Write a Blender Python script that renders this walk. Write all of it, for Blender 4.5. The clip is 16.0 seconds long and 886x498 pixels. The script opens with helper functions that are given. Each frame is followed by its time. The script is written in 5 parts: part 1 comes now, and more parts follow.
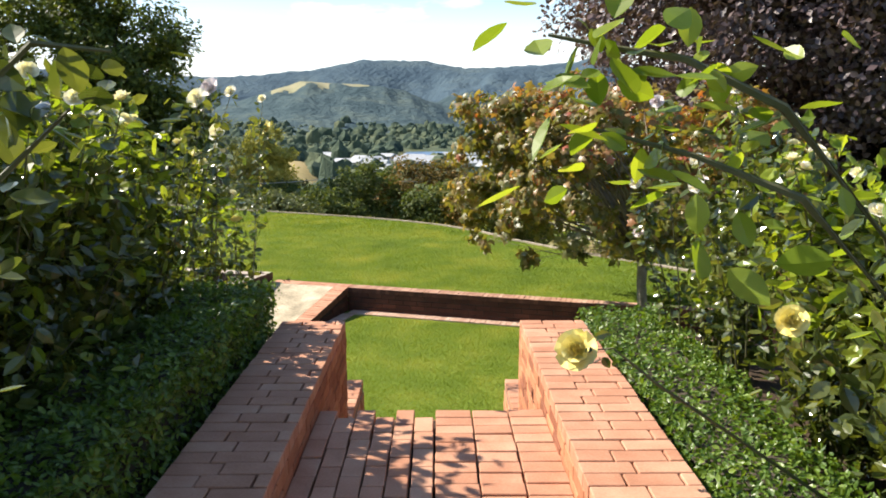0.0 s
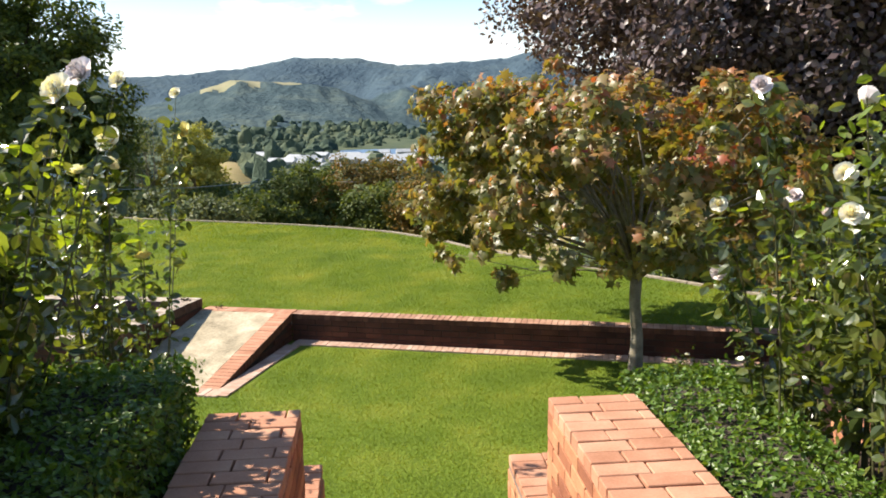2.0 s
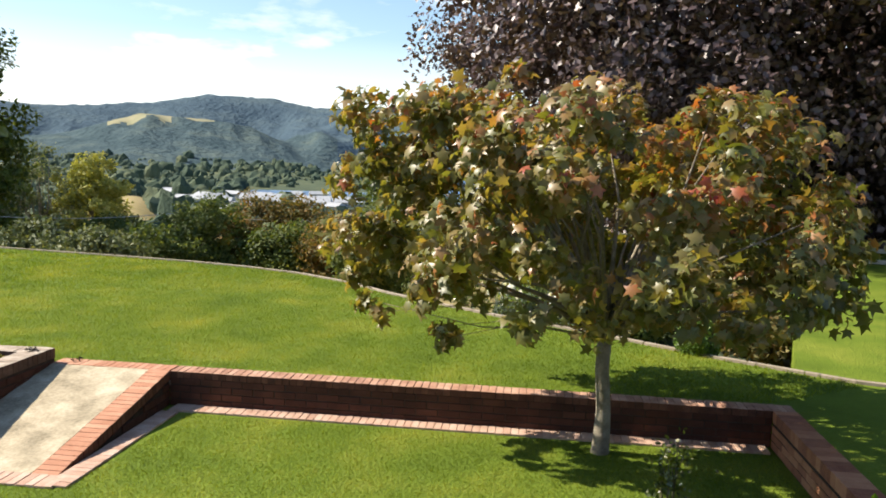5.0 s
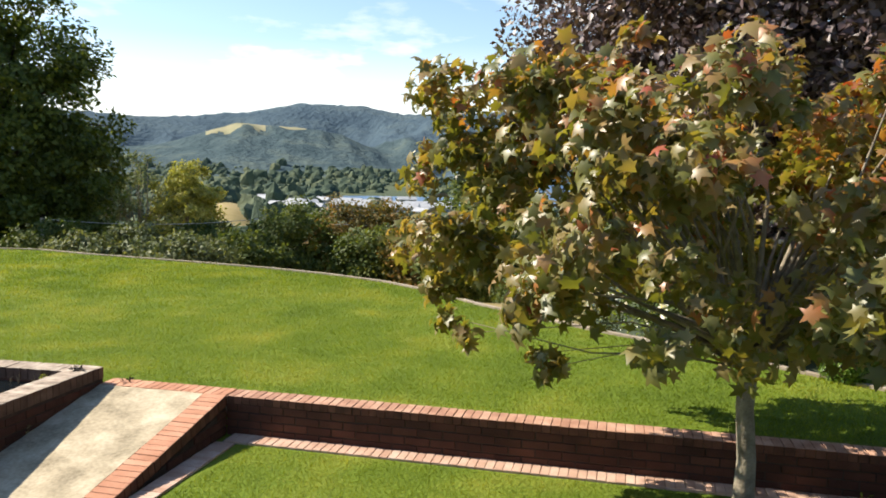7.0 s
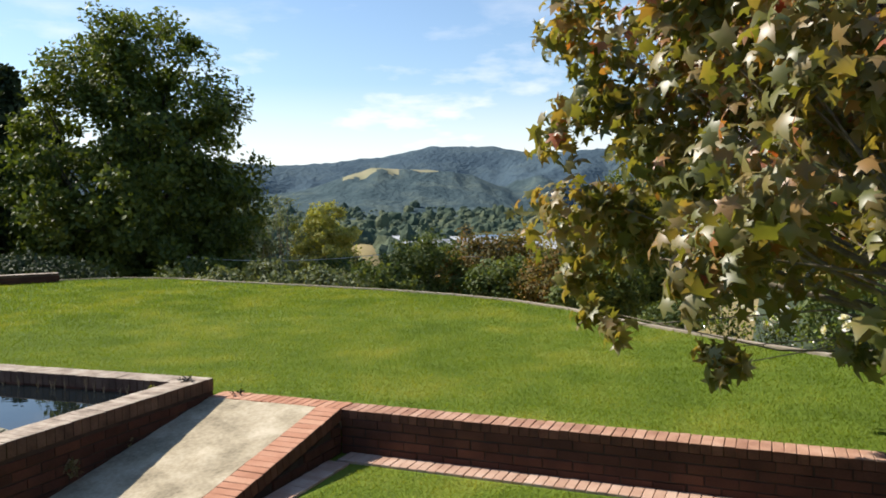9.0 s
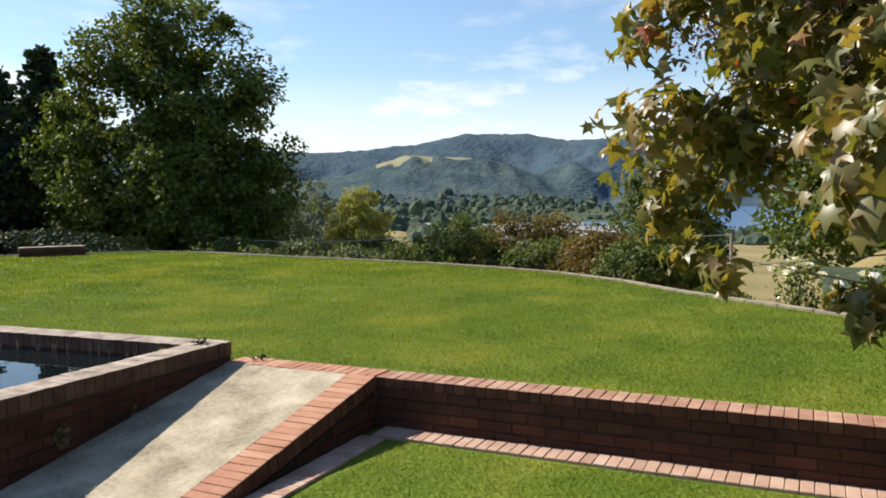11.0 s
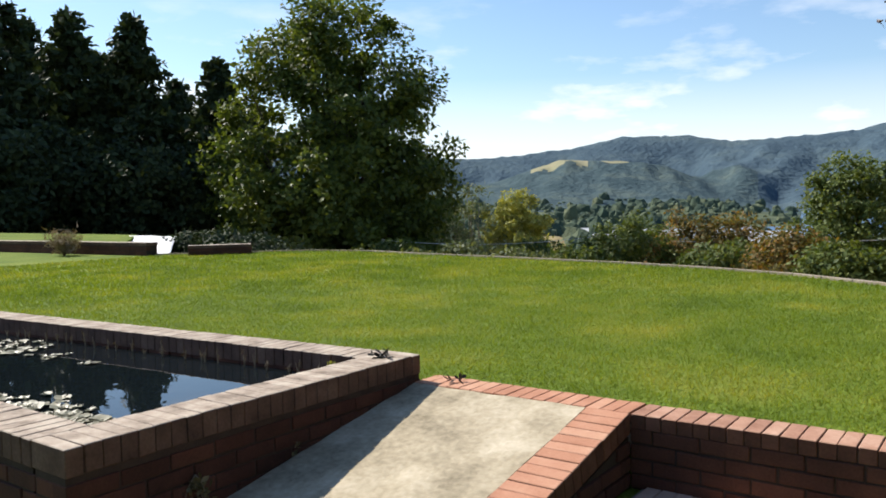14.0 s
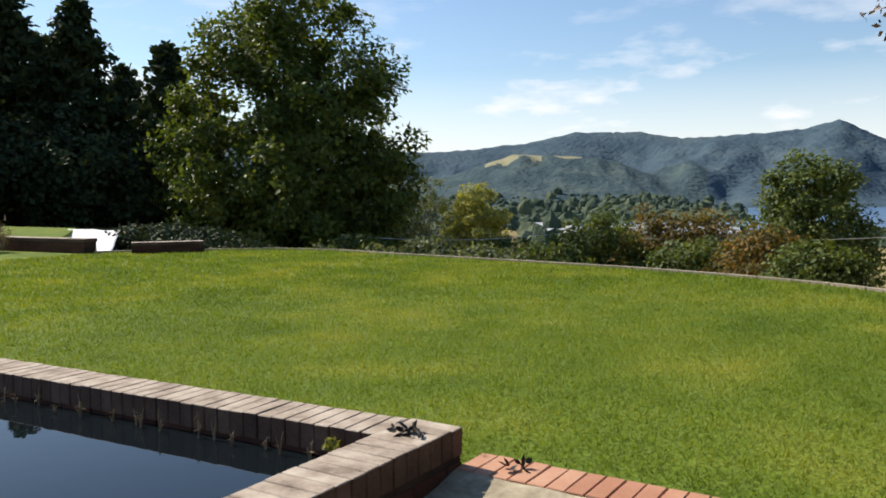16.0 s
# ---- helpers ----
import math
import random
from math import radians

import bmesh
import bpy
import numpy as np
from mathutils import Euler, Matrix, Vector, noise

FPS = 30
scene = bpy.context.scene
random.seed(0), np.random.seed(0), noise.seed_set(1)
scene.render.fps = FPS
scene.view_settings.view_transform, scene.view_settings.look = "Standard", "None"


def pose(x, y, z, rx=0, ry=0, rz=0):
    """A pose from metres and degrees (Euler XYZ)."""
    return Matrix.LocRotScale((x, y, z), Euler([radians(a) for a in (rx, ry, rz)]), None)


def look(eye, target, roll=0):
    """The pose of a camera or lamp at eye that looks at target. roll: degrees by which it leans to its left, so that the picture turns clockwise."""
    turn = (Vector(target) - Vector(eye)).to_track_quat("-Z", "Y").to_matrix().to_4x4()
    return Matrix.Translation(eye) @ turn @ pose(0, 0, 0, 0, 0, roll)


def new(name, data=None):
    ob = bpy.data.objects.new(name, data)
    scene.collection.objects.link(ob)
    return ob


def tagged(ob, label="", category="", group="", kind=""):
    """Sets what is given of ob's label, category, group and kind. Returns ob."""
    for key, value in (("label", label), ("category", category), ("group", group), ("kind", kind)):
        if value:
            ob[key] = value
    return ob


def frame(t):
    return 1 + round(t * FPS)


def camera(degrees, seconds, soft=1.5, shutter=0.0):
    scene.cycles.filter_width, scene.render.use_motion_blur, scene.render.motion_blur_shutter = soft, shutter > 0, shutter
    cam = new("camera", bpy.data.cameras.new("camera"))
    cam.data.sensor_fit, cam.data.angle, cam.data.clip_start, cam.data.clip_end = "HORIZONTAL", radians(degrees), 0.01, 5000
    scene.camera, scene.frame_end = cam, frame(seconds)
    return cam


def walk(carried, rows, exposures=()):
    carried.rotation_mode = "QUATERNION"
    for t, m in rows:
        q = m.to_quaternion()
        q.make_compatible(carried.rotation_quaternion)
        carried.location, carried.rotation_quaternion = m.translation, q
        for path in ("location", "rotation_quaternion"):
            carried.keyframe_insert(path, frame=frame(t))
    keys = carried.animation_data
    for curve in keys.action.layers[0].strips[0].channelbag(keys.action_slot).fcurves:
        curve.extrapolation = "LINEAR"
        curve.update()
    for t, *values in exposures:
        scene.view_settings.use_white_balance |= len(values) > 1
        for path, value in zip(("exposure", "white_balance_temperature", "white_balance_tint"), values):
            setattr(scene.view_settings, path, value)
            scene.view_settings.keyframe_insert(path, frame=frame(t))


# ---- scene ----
cam = camera(58.0, 16.0, 1.8)

PATH = [
    (0, (5.104, -11.158, 2.911), (4.505, -9.276, 2.597), -0.1),
    (0.5, (4.901, -10.782, 2.888), (4.461, -8.851, 2.609), 0.4),
    (1, (4.742, -10.407, 2.887), (4.29, -8.481, 2.595), -2.0),
    (1.5, (4.592, -9.985, 2.896), (3.99, -8.097, 2.625), -0.9),
    (2, (4.36, -9.685, 2.92), (3.911, -7.763, 2.597), -1.0),
    (2.5, (4.245, -9.224, 2.861), (3.801, -7.279, 2.718), -1.0),
    (3, (4.093, -8.897, 2.833), (3.866, -6.919, 2.644), 0.8),
    (3.5, (4.024, -8.596, 2.827), (3.8, -6.619, 2.618), 1.2),
    (4, (3.967, -8.428, 2.747), (3.749, -6.452, 2.53), 1.6),
    (6.3, (3.65, -7.032, 2.572), (3.378, -5.059, 2.382), 1.6),
    (6.5, (3.64, -6.916, 2.556), (3.353, -4.948, 2.336), 0.9),
    (7, (3.561, -6.604, 2.512), (3.112, -4.665, 2.311), 1.2),
    (7.5, (3.505, -6.374, 2.454), (2.931, -4.478, 2.178), -0.1),
    (8, (3.336, -6.098, 2.353), (2.655, -4.233, 2.114), -3.4),
    (8.5, (3.319, -5.893, 2.201), (2.575, -4.04, 2.094), -1.1),
    (10.8, (2.913, -5.006, 1.67), (2.094, -3.185, 1.561), -1.0),
    (11, (2.825, -4.912, 1.665), (1.984, -3.102, 1.53), -0.6),
    (11.5, (2.743, -4.66, 1.522), (1.736, -2.933, 1.476), 0.2),
    (12, (2.648, -4.495, 1.49), (1.562, -2.822, 1.343), -1.0),
    (12.5, (2.468, -4.346, 1.378), (1.422, -2.651, 1.199), -0.7),
    (13, (2.19, -4.102, 1.375), (1.06, -2.459, 1.226), -0.3),
    (13.5, (1.924, -3.859, 1.387), (0.76, -2.241, 1.218), 0.3),
    (14, (1.536, -3.656, 1.424), (0.364, -2.039, 1.308), -1.1),
    (14.5, (1.229, -3.466, 1.426), (0.024, -1.869, 1.409), -0.2),
    (15, (0.819, -3.131, 1.396), (-0.371, -1.523, 1.367), -0.1),
    (15.5, (0.52, -2.911, 1.415), (-0.56, -1.233, 1.277), -0.9),
    (16, (0.304, -2.642, 1.458), (-0.772, -0.961, 1.324), -0.5),
]
walk(cam, [(t, look(eye, target, roll)) for t, eye, target, roll in PATH],
     [(0, 1.14, 6800, 11), (4, 1.02, 6850, 11), (7.5, 1.0, 6900, 11), (8.0, 1.02, 6900, 11), (8.5, 0.7, 6600, 11), (11, 0.62, 6500, 11), (11.5, 0.52, 6250, 11), (13, 0.78, 6650, 11), (14, 0.68, 6400, 11), (16, 0.5, 6600, 11)])

# ---------------------------------------------------------------- light
SUN_TO = Vector((-1.0, 0.06, 0.88)).normalized()
world = bpy.data.worlds.new("sky")
scene.world = world
world.use_nodes = True
wn, wl = world.node_tree.nodes, world.node_tree.links
wn.clear()
w_out = wn.new("ShaderNodeOutputWorld")
w_bg = wn.new("ShaderNodeBackground")
w_bg.inputs["Strength"].default_value = 0.099
w_sky = wn.new("ShaderNodeTexSky")
w_sky.sky_type = "NISHITA"
w_sky.sun_disc = False
w_sky.sun_elevation = math.asin(SUN_TO.z)
w_sky.sun_rotation = math.atan2(SUN_TO.x, SUN_TO.y)
w_sky.air_density, w_sky.dust_density, w_sky.ozone_density = 1.1, 0.25, 3.6
# cumulus low over the hills: noise in the sky's own directions, flattened towards the horizon
w_co = wn.new("ShaderNodeTexCoord")
w_map = wn.new("ShaderNodeMapping")
w_map.inputs["Scale"].default_value = (2.6, 2.6, 8.5)
w_map.inputs["Location"].default_value = (1.35, 0.2, 0.0)
w_noise = wn.new("ShaderNodeTexNoise")
w_noise.inputs["Scale"].default_value = 2.3
w_noise.inputs["Detail"].default_value = 9.0
w_noise.inputs["Roughness"].default_value = 0.56
w_ramp = wn.new("ShaderNodeValToRGB")
w_ramp.color_ramp.elements[0].position = 0.49
w_ramp.color_ramp.elements[1].position = 0.66
w_sep = wn.new("ShaderNodeSeparateXYZ")
w_band = wn.new("ShaderNodeMapRange")
w_band.inputs["From Min"].default_value = 0.27
w_band.inputs["From Max"].default_value = 0.12
w_veil = wn.new("ShaderNodeMapRange")
w_veil.inputs["From Min"].default_value = 0.15
w_veil.inputs["From Max"].default_value = 0.02
w_veil.inputs["To Max"].default_value = 0.8
w_mul = wn.new("ShaderNodeMath")
w_mul.operation = "MULTIPLY"
w_max = wn.new("ShaderNodeMath")
w_max.operation = "MAXIMUM"
w_mix = wn.new("ShaderNodeMixRGB")
w_mix.inputs["Color2"].default_value = (7.4, 7.6, 7.9, 1)
for a, b in ((w_co.outputs["Generated"], w_map.inputs["Vector"]), (w_map.outputs[0], w_noise.inputs["Vector"]),
             (w_noise.outputs["Fac"], w_ramp.inputs["Fac"]), (w_co.outputs["Generated"], w_sep.inputs[0]),
             (w_sep.outputs["Z"], w_band.inputs["Value"]), (w_sep.outputs["Z"], w_veil.inputs["Value"]),
             (w_ramp.outputs["Color"], w_mul.inputs[0]), (w_band.outputs[0], w_mul.inputs[1]),
             (w_mul.outputs[0], w_max.inputs[0]), (w_veil.outputs[0], w_max.inputs[1]),
             (w_max.outputs[0], w_mix.inputs["Fac"]), (w_sky.outputs[0], w_mix.inputs["Color1"]),
             (w_mix.outputs[0], w_bg.inputs["Color"]), (w_bg.outputs[0], w_out.inputs["Surface"])):
    wl.new(a, b)
sun = new("sun", bpy.data.lights.new("sun", "SUN"))
sun.data.energy, sun.data.angle, sun.data.color = 5.0, radians(0.53), (1.0, 0.93, 0.82)
sun.matrix_world = look(SUN_TO * 60, (0, 0, 0))

# ---------------------------------------------------------------- materials


def material(name, colours, rough=0.8, scale=8.0, fine=60.0, bump=0.3, spec=0.3, random_by=None, through_light=0.0, metal=0.0, dist=0.01, rw=0.75):
    """Noise-mottled surface; colours dark to light. random_by: 'object' or 'island' varies the tone piece by piece."""
    m = bpy.data.materials.new(name)
    m.use_nodes = True
    n, l = m.node_tree.nodes, m.node_tree.links
    p = n["Principled BSDF"]
    p.inputs["Roughness"].default_value = rough
    p.inputs["Specular IOR Level"].default_value = spec
    p.inputs["Metallic"].default_value = metal
    co = n.new("ShaderNodeTexCoord")
    geo = n.new("ShaderNodeNewGeometry")
    big, small = n.new("ShaderNodeTexNoise"), n.new("ShaderNodeTexNoise")
    big.inputs["Scale"].default_value, big.inputs["Detail"].default_value = scale, 5
    small.inputs["Scale"].default_value, small.inputs["Detail"].default_value = fine, 4
    for t in (big, small):
        l.new(geo.outputs["Position"], t.inputs["Vector"])
    ramp = n.new("ShaderNodeValToRGB")
    els = ramp.color_ramp.elements
    while len(els) < len(colours):
        els.new(0.5)
    for i, c in enumerate(colours):
        els[i].position = 0.08 + 0.84 * i / max(1, len(colours) - 1)
        els[i].color = (*c, 1)
    mix = n.new("ShaderNodeMath")
    mix.operation = "MULTIPLY_ADD"
    mix.inputs[1].default_value = 0.55
    l.new(small.outputs["Fac"], mix.inputs[0])
    half = n.new("ShaderNodeMath")
    half.operation = "MULTIPLY_ADD"
    half.inputs[1].default_value, half.inputs[2].default_value = 1.3, -0.42
    l.new(big.outputs["Fac"], half.inputs[0])
    if random_by:
        if random_by == "object":
            src = n.new("ShaderNodeObjectInfo").outputs["Random"]
        else:
            src = geo.outputs["Random Per Island"]
        rnd = n.new("ShaderNodeMath")
        rnd.operation = "MULTIPLY_ADD"
        rnd.inputs[1].default_value = rw
        l.new(src, rnd.inputs[0])
        shrink = n.new("ShaderNodeMath")
        shrink.operation = "MULTIPLY_ADD"
        shrink.inputs[1].default_value, shrink.inputs[2].default_value = 1.25 - rw, 0.225 - rw * 0.5 - (1.25 - rw) * 0.23
        l.new(half.outputs[0], shrink.inputs[0])
        l.new(shrink.outputs[0], rnd.inputs[2])
        l.new(rnd.outputs[0], mix.inputs[2])
    else:
        l.new(half.outputs[0], mix.inputs[2])
    l.new(mix.outputs[0], ramp.inputs["Fac"])
    l.new(ramp.outputs["Color"], p.inputs["Base Color"])
    if bump:
        b = n.new("ShaderNodeBump")
        b.inputs["Strength"].default_value, b.inputs["Distance"].default_value = bump, dist
        l.new(small.outputs["Fac"], b.inputs["Height"])
        l.new(b.outputs[0], p.inputs["Normal"])
    if through_light:
        tr = n.new("ShaderNodeBsdfTranslucent")
        warm = n.new("ShaderNodeMixRGB")
        warm.blend_type = "MULTIPLY"
        warm.inputs["Fac"].default_value = 1.0
        warm.inputs["Color2"].default_value = (1.9, 1.75, 0.6, 1)
        l.new(ramp.outputs["Color"], warm.inputs["Color1"])
        l.new(warm.outputs[0], tr.inputs["Color"])
        ms = n.new("ShaderNodeMixShader")
        ms.inputs["Fac"].default_value = through_light
        l.new(p.outputs[0], ms.inputs[1])
        l.new(tr.outputs[0], ms.inputs[2])
        l.new(ms.outputs[0], n["Material Output"].inputs["Surface"])
    return m


M_BRICK = material("brick", ((0.22, 0.085, 0.05), (0.38, 0.16, 0.085), (0.50, 0.24, 0.13)), 0.85, 9, 90, 0.5, 0.2, "object", dist=0.004)
# mossy weathering plus the shade of the sunless wall faces, darkened into the colour
M_BRICK_DARK = material("weathered_shaded_brick", ((0.035, 0.017, 0.012), (0.078, 0.032, 0.021), (0.13, 0.053, 0.032)), 0.88, 3, 90, 0.5, 0.2, "object", dist=0.004, rw=0.35)
M_BRICK_PALE = material("paving_brick", ((0.34, 0.155, 0.09), (0.45, 0.225, 0.14), (0.54, 0.32, 0.21)), 0.85, 5, 90, 0.45, 0.2, "object", dist=0.004, rw=0.42)
# dark sides carry shade, pale tops carry sunlight along with lichen and wear
M_COPING = material("shaded_coping_brick", ((0.06, 0.035, 0.026), (0.12, 0.07, 0.05), (0.19, 0.12, 0.085)), 0.88, 6, 70, 0.5, 0.2, "object", dist=0.004, rw=0.25)
M_COPING_TOP = material("lichened_sunlit_brick_top", ((0.18, 0.14, 0.105), (0.37, 0.30, 0.235), (0.52, 0.45, 0.36)), 0.9, 9, 50, 0.6, 0.2, "object", dist=0.004, rw=0.15)
M_COPE_RED = material("shaded_red_coping_brick", ((0.06, 0.03, 0.02), (0.12, 0.05, 0.032), (0.19, 0.085, 0.055)), 0.87, 7, 80, 0.5, 0.2, "object", dist=0.004, rw=0.35)
M_COPE_RED_TOP = material("worn_sunlit_red_brick_top", ((0.24, 0.12, 0.08), (0.39, 0.22, 0.15), (0.52, 0.34, 0.25)), 0.9, 5, 60, 0.6, 0.2, "object", dist=0.004, rw=0.3)
M_EDGE = material("shaded_ramp_border_brick", ((0.07, 0.03, 0.02), (0.13, 0.055, 0.034), (0.19, 0.085, 0.055)), 0.87, 7, 80, 0.5, 0.2, "object", dist=0.004, rw=0.35)
M_SILL = material("sun_bleached_brick", ((0.34, 0.20, 0.14), (0.47, 0.31, 0.23), (0.57, 0.42, 0.33)), 0.88, 5, 80, 0.5, 0.2, "object", dist=0.004, rw=0.4)
M_MORTAR = material("mortar", ((0.16, 0.12, 0.10), (0.30, 0.25, 0.21)), 0.95, 7, 120, 0.5, 0.1)
M_MORTAR_DARK = material("dark_mortar", ((0.035, 0.024, 0.02), (0.08, 0.055, 0.042)), 0.95, 7, 120, 0.5, 0.1)
M_CONCRETE = material("concrete", ((0.15, 0.125, 0.08), (0.40, 0.34, 0.235), (0.60, 0.53, 0.40)), 0.92, 3.4, 32, 0.7, 0.2, dist=0.007)
M_LAWN = material("lawn_turf", ((0.064, 0.104, 0.012), (0.11, 0.16, 0.018), (0.19, 0.218, 0.032)), 0.9, 1.1, 30, 0.8, 0.1, dist=0.03)
M_GRASS = material("grass_blade", ((0.074, 0.124, 0.012), (0.134, 0.19, 0.02), (0.275, 0.27, 0.045)), 0.6, 1.1, 30, 0, 0.2, "island", 0.35, rw=0.26)
M_SOIL = material("soil", ((0.035, 0.025, 0.018), (0.09, 0.065, 0.045)), 0.95, 5, 60, 0.8, 0.1, dist=0.02)
M_BARK = material("bark", ((0.09, 0.075, 0.055), (0.22, 0.19, 0.14), (0.33, 0.29, 0.22)), 0.9, 9, 60, 0.8, 0.1, dist=0.01)
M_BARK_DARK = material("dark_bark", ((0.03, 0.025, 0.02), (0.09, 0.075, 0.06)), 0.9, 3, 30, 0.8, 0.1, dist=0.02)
M_MAPLE = material("maple_leaf", ((0.07, 0.085, 0.022), (0.12, 0.13, 0.034), (0.17, 0.165, 0.046), (0.23, 0.18, 0.065), (0.26, 0.165, 0.075)), 0.42, 0.9, 12, 0, 0.5, "island", 0.36, rw=0.6)
M_MAPLE_RUST = material("turning_maple_leaf", ((0.16, 0.13, 0.05), (0.23, 0.16, 0.06), (0.30, 0.17, 0.06), (0.33, 0.14, 0.05), (0.32, 0.06, 0.04)), 0.4, 0.9, 12, 0, 0.5, "island", 0.32, rw=0.7)
M_ROSE_LEAF = material("rose_leaf", ((0.04, 0.06, 0.017), (0.078, 0.102, 0.025), (0.155, 0.175, 0.045)), 0.22, 4, 30, 0, 0.9, "island", 0.34)
M_SHOOT = material("young_rose_leaf", ((0.11, 0.17, 0.02), (0.17, 0.24, 0.025), (0.26, 0.32, 0.04)), 0.36, 5, 30, 0, 0.5, "island", 0.45)
M_HEDGE = material("box_leaf", ((0.045, 0.092, 0.014), (0.088, 0.16, 0.02), (0.165, 0.24, 0.035)), 0.4, 5, 30, 0, 0.5, "island", 0.32)
M_OAK = material("oak_leaf", ((0.04, 0.065, 0.014), (0.08, 0.115, 0.022), (0.13, 0.165, 0.03)), 0.55, 0.4, 3, 0, 0.25, "island", 0.25)
M_COPPER = material("copper_beech_leaf", ((0.04, 0.029, 0.033), (0.08, 0.054, 0.058), (0.14, 0.092, 0.086)), 0.42, 0.4, 3, 0, 0.5, "island", 0.12)
M_CONIFER = material("conifer_needles", ((0.016, 0.03, 0.014), (0.034, 0.054, 0.022), (0.06, 0.08, 0.03)), 0.7, 0.3, 2, 0, 0.2, "island", 0.08)
M_SHRUB = material("shrub_leaf", ((0.04, 0.065, 0.018), (0.08, 0.115, 0.03), (0.15, 0.175, 0.05)), 0.6, 0.4, 3, 0, 0.2, "island", 0.25)
M_RUSSET = material("russet_shrub_leaf", ((0.07, 0.07, 0.024), (0.13, 0.115, 0.04), (0.25, 0.14, 0.045)), 0.65, 0.5, 3, 0, 0.15, "island", 0.25)
M_WILLOW = material("willow_leaf", ((0.20, 0.22, 0.05), (0.28, 0.29, 0.075), (0.37, 0.35, 0.11)), 0.6, 0.3, 2, 0, 0.2, "island", 0.25)
M_SAGE = material("grey_green_leaf", ((0.07, 0.095, 0.045), (0.12, 0.15, 0.07), (0.20, 0.215, 0.11)), 0.6, 0.3, 2, 0, 0.2, "island", 0.2)
M_DRY = material("dry_stems", ((0.16, 0.12, 0.07), (0.30, 0.23, 0.15)), 0.8, 4, 30, 0, 0.2, "island", 0.1)
M_PETAL = material("white_petal", ((0.76, 0.74, 0.70), (0.84, 0.83, 0.81)), 0.55, 8, 40, 0, 0.3, through_light=0.2)
M_PETAL_PINK = material("blush_petal", ((0.78, 0.66, 0.63), (0.83, 0.79, 0.77)), 0.55, 14, 40, 0, 0.3)
M_PETAL_YELLOW = material("yellow_petal", ((0.80, 0.64, 0.12), (0.84, 0.78, 0.38)), 0.55, 14, 40, 0, 0.3)
M_CANE = material("rose_cane", ((0.05, 0.06, 0.025), (0.12, 0.11, 0.05)), 0.6, 12, 60, 0.2, 0.3)
M_MEADOW = material("valley_meadow", ((0.15, 0.13, 0.05), (0.25, 0.20, 0.09), (0.35, 0.275, 0.14)), 0.95, 0.03, 0.6, 0.2, 0.1, dist=0.3)
# distance haze is mixed into both forest colours as blue grey
M_FOREST = material("hazy_far_forest", ((0.038, 0.062, 0.086), (0.062, 0.095, 0.120), (0.09, 0.125, 0.135)), 0.95, 0.006, 0.05, 0.9, 0.03, dist=12.0)
M_SPUR = material("hazy_spur_forest", ((0.03, 0.052, 0.060), (0.06, 0.090, 0.098), (0.10, 0.128, 0.112)), 0.95, 0.012, 0.06, 0.9, 0.03, dist=11.0)
M_TAN = material("dry_hill_pasture", ((0.16, 0.175, 0.11), (0.24, 0.23, 0.14), (0.31, 0.275, 0.17)), 0.95, 0.012, 0.05, 0.3, 0.05, dist=3.0)
M_WOODS = material("valley_trees", ((0.03, 0.052, 0.042), (0.065, 0.092, 0.06), (0.13, 0.145, 0.08)), 0.9, 0.05, 0.9, 0.8, 0.1, "island", dist=0.8, rw=0.6)
M_SCRUB = material("valley_scrub_ground", ((0.045, 0.065, 0.045), (0.08, 0.10, 0.06), (0.14, 0.15, 0.08)), 0.95, 0.02, 0.2, 0.6, 0.05, dist=2.0)
M_STONE = material("pale_stone", ((0.22, 0.18, 0.13), (0.38, 0.32, 0.25)), 0.9, 6, 50, 0.5, 0.2, dist=0.006)
M_SHEET = material("white_sheet", ((0.68, 0.69, 0.71), (0.80, 0.80, 0.80)), 0.6, 2, 20, 0.2, 0.3)
M_ROOF = material("pale_roof", ((0.26, 0.28, 0.30), (0.42, 0.43, 0.44)), 0.6, 0.5, 4, 0.1, 0.3)
M_HOUSE = material("house_wall", ((0.30, 0.29, 0.26), (0.46, 0.44, 0.40)), 0.8, 0.5, 4, 0.1, 0.2)
M_FENCE = material("weathered_wood", ((0.22, 0.19, 0.15), (0.40, 0.36, 0.30)), 0.9, 4, 40, 0.4, 0.2)
M_CABLE = material("pale_cable", ((0.40, 0.40, 0.39), (0.55, 0.55, 0.54)), 0.7, 4, 40, 0, 0.3)
M_PAD = material("lily_pad", ((0.05, 0.055, 0.025), (0.12, 0.115, 0.055), (0.26, 0.23, 0.14)), 0.5, 8, 40, 0.1, 0.4, "island")
M_MOSS = material("wall_weed", ((0.10, 0.09, 0.04), (0.24, 0.19, 0.10)), 0.9, 8, 40, 0, 0.2, "island", 0.15)
M_DEBRIS = material("wet_dead_leaf", ((0.02, 0.017, 0.012), (0.06, 0.05, 0.035)), 0.6, 20, 80, 0, 0.4, "island")


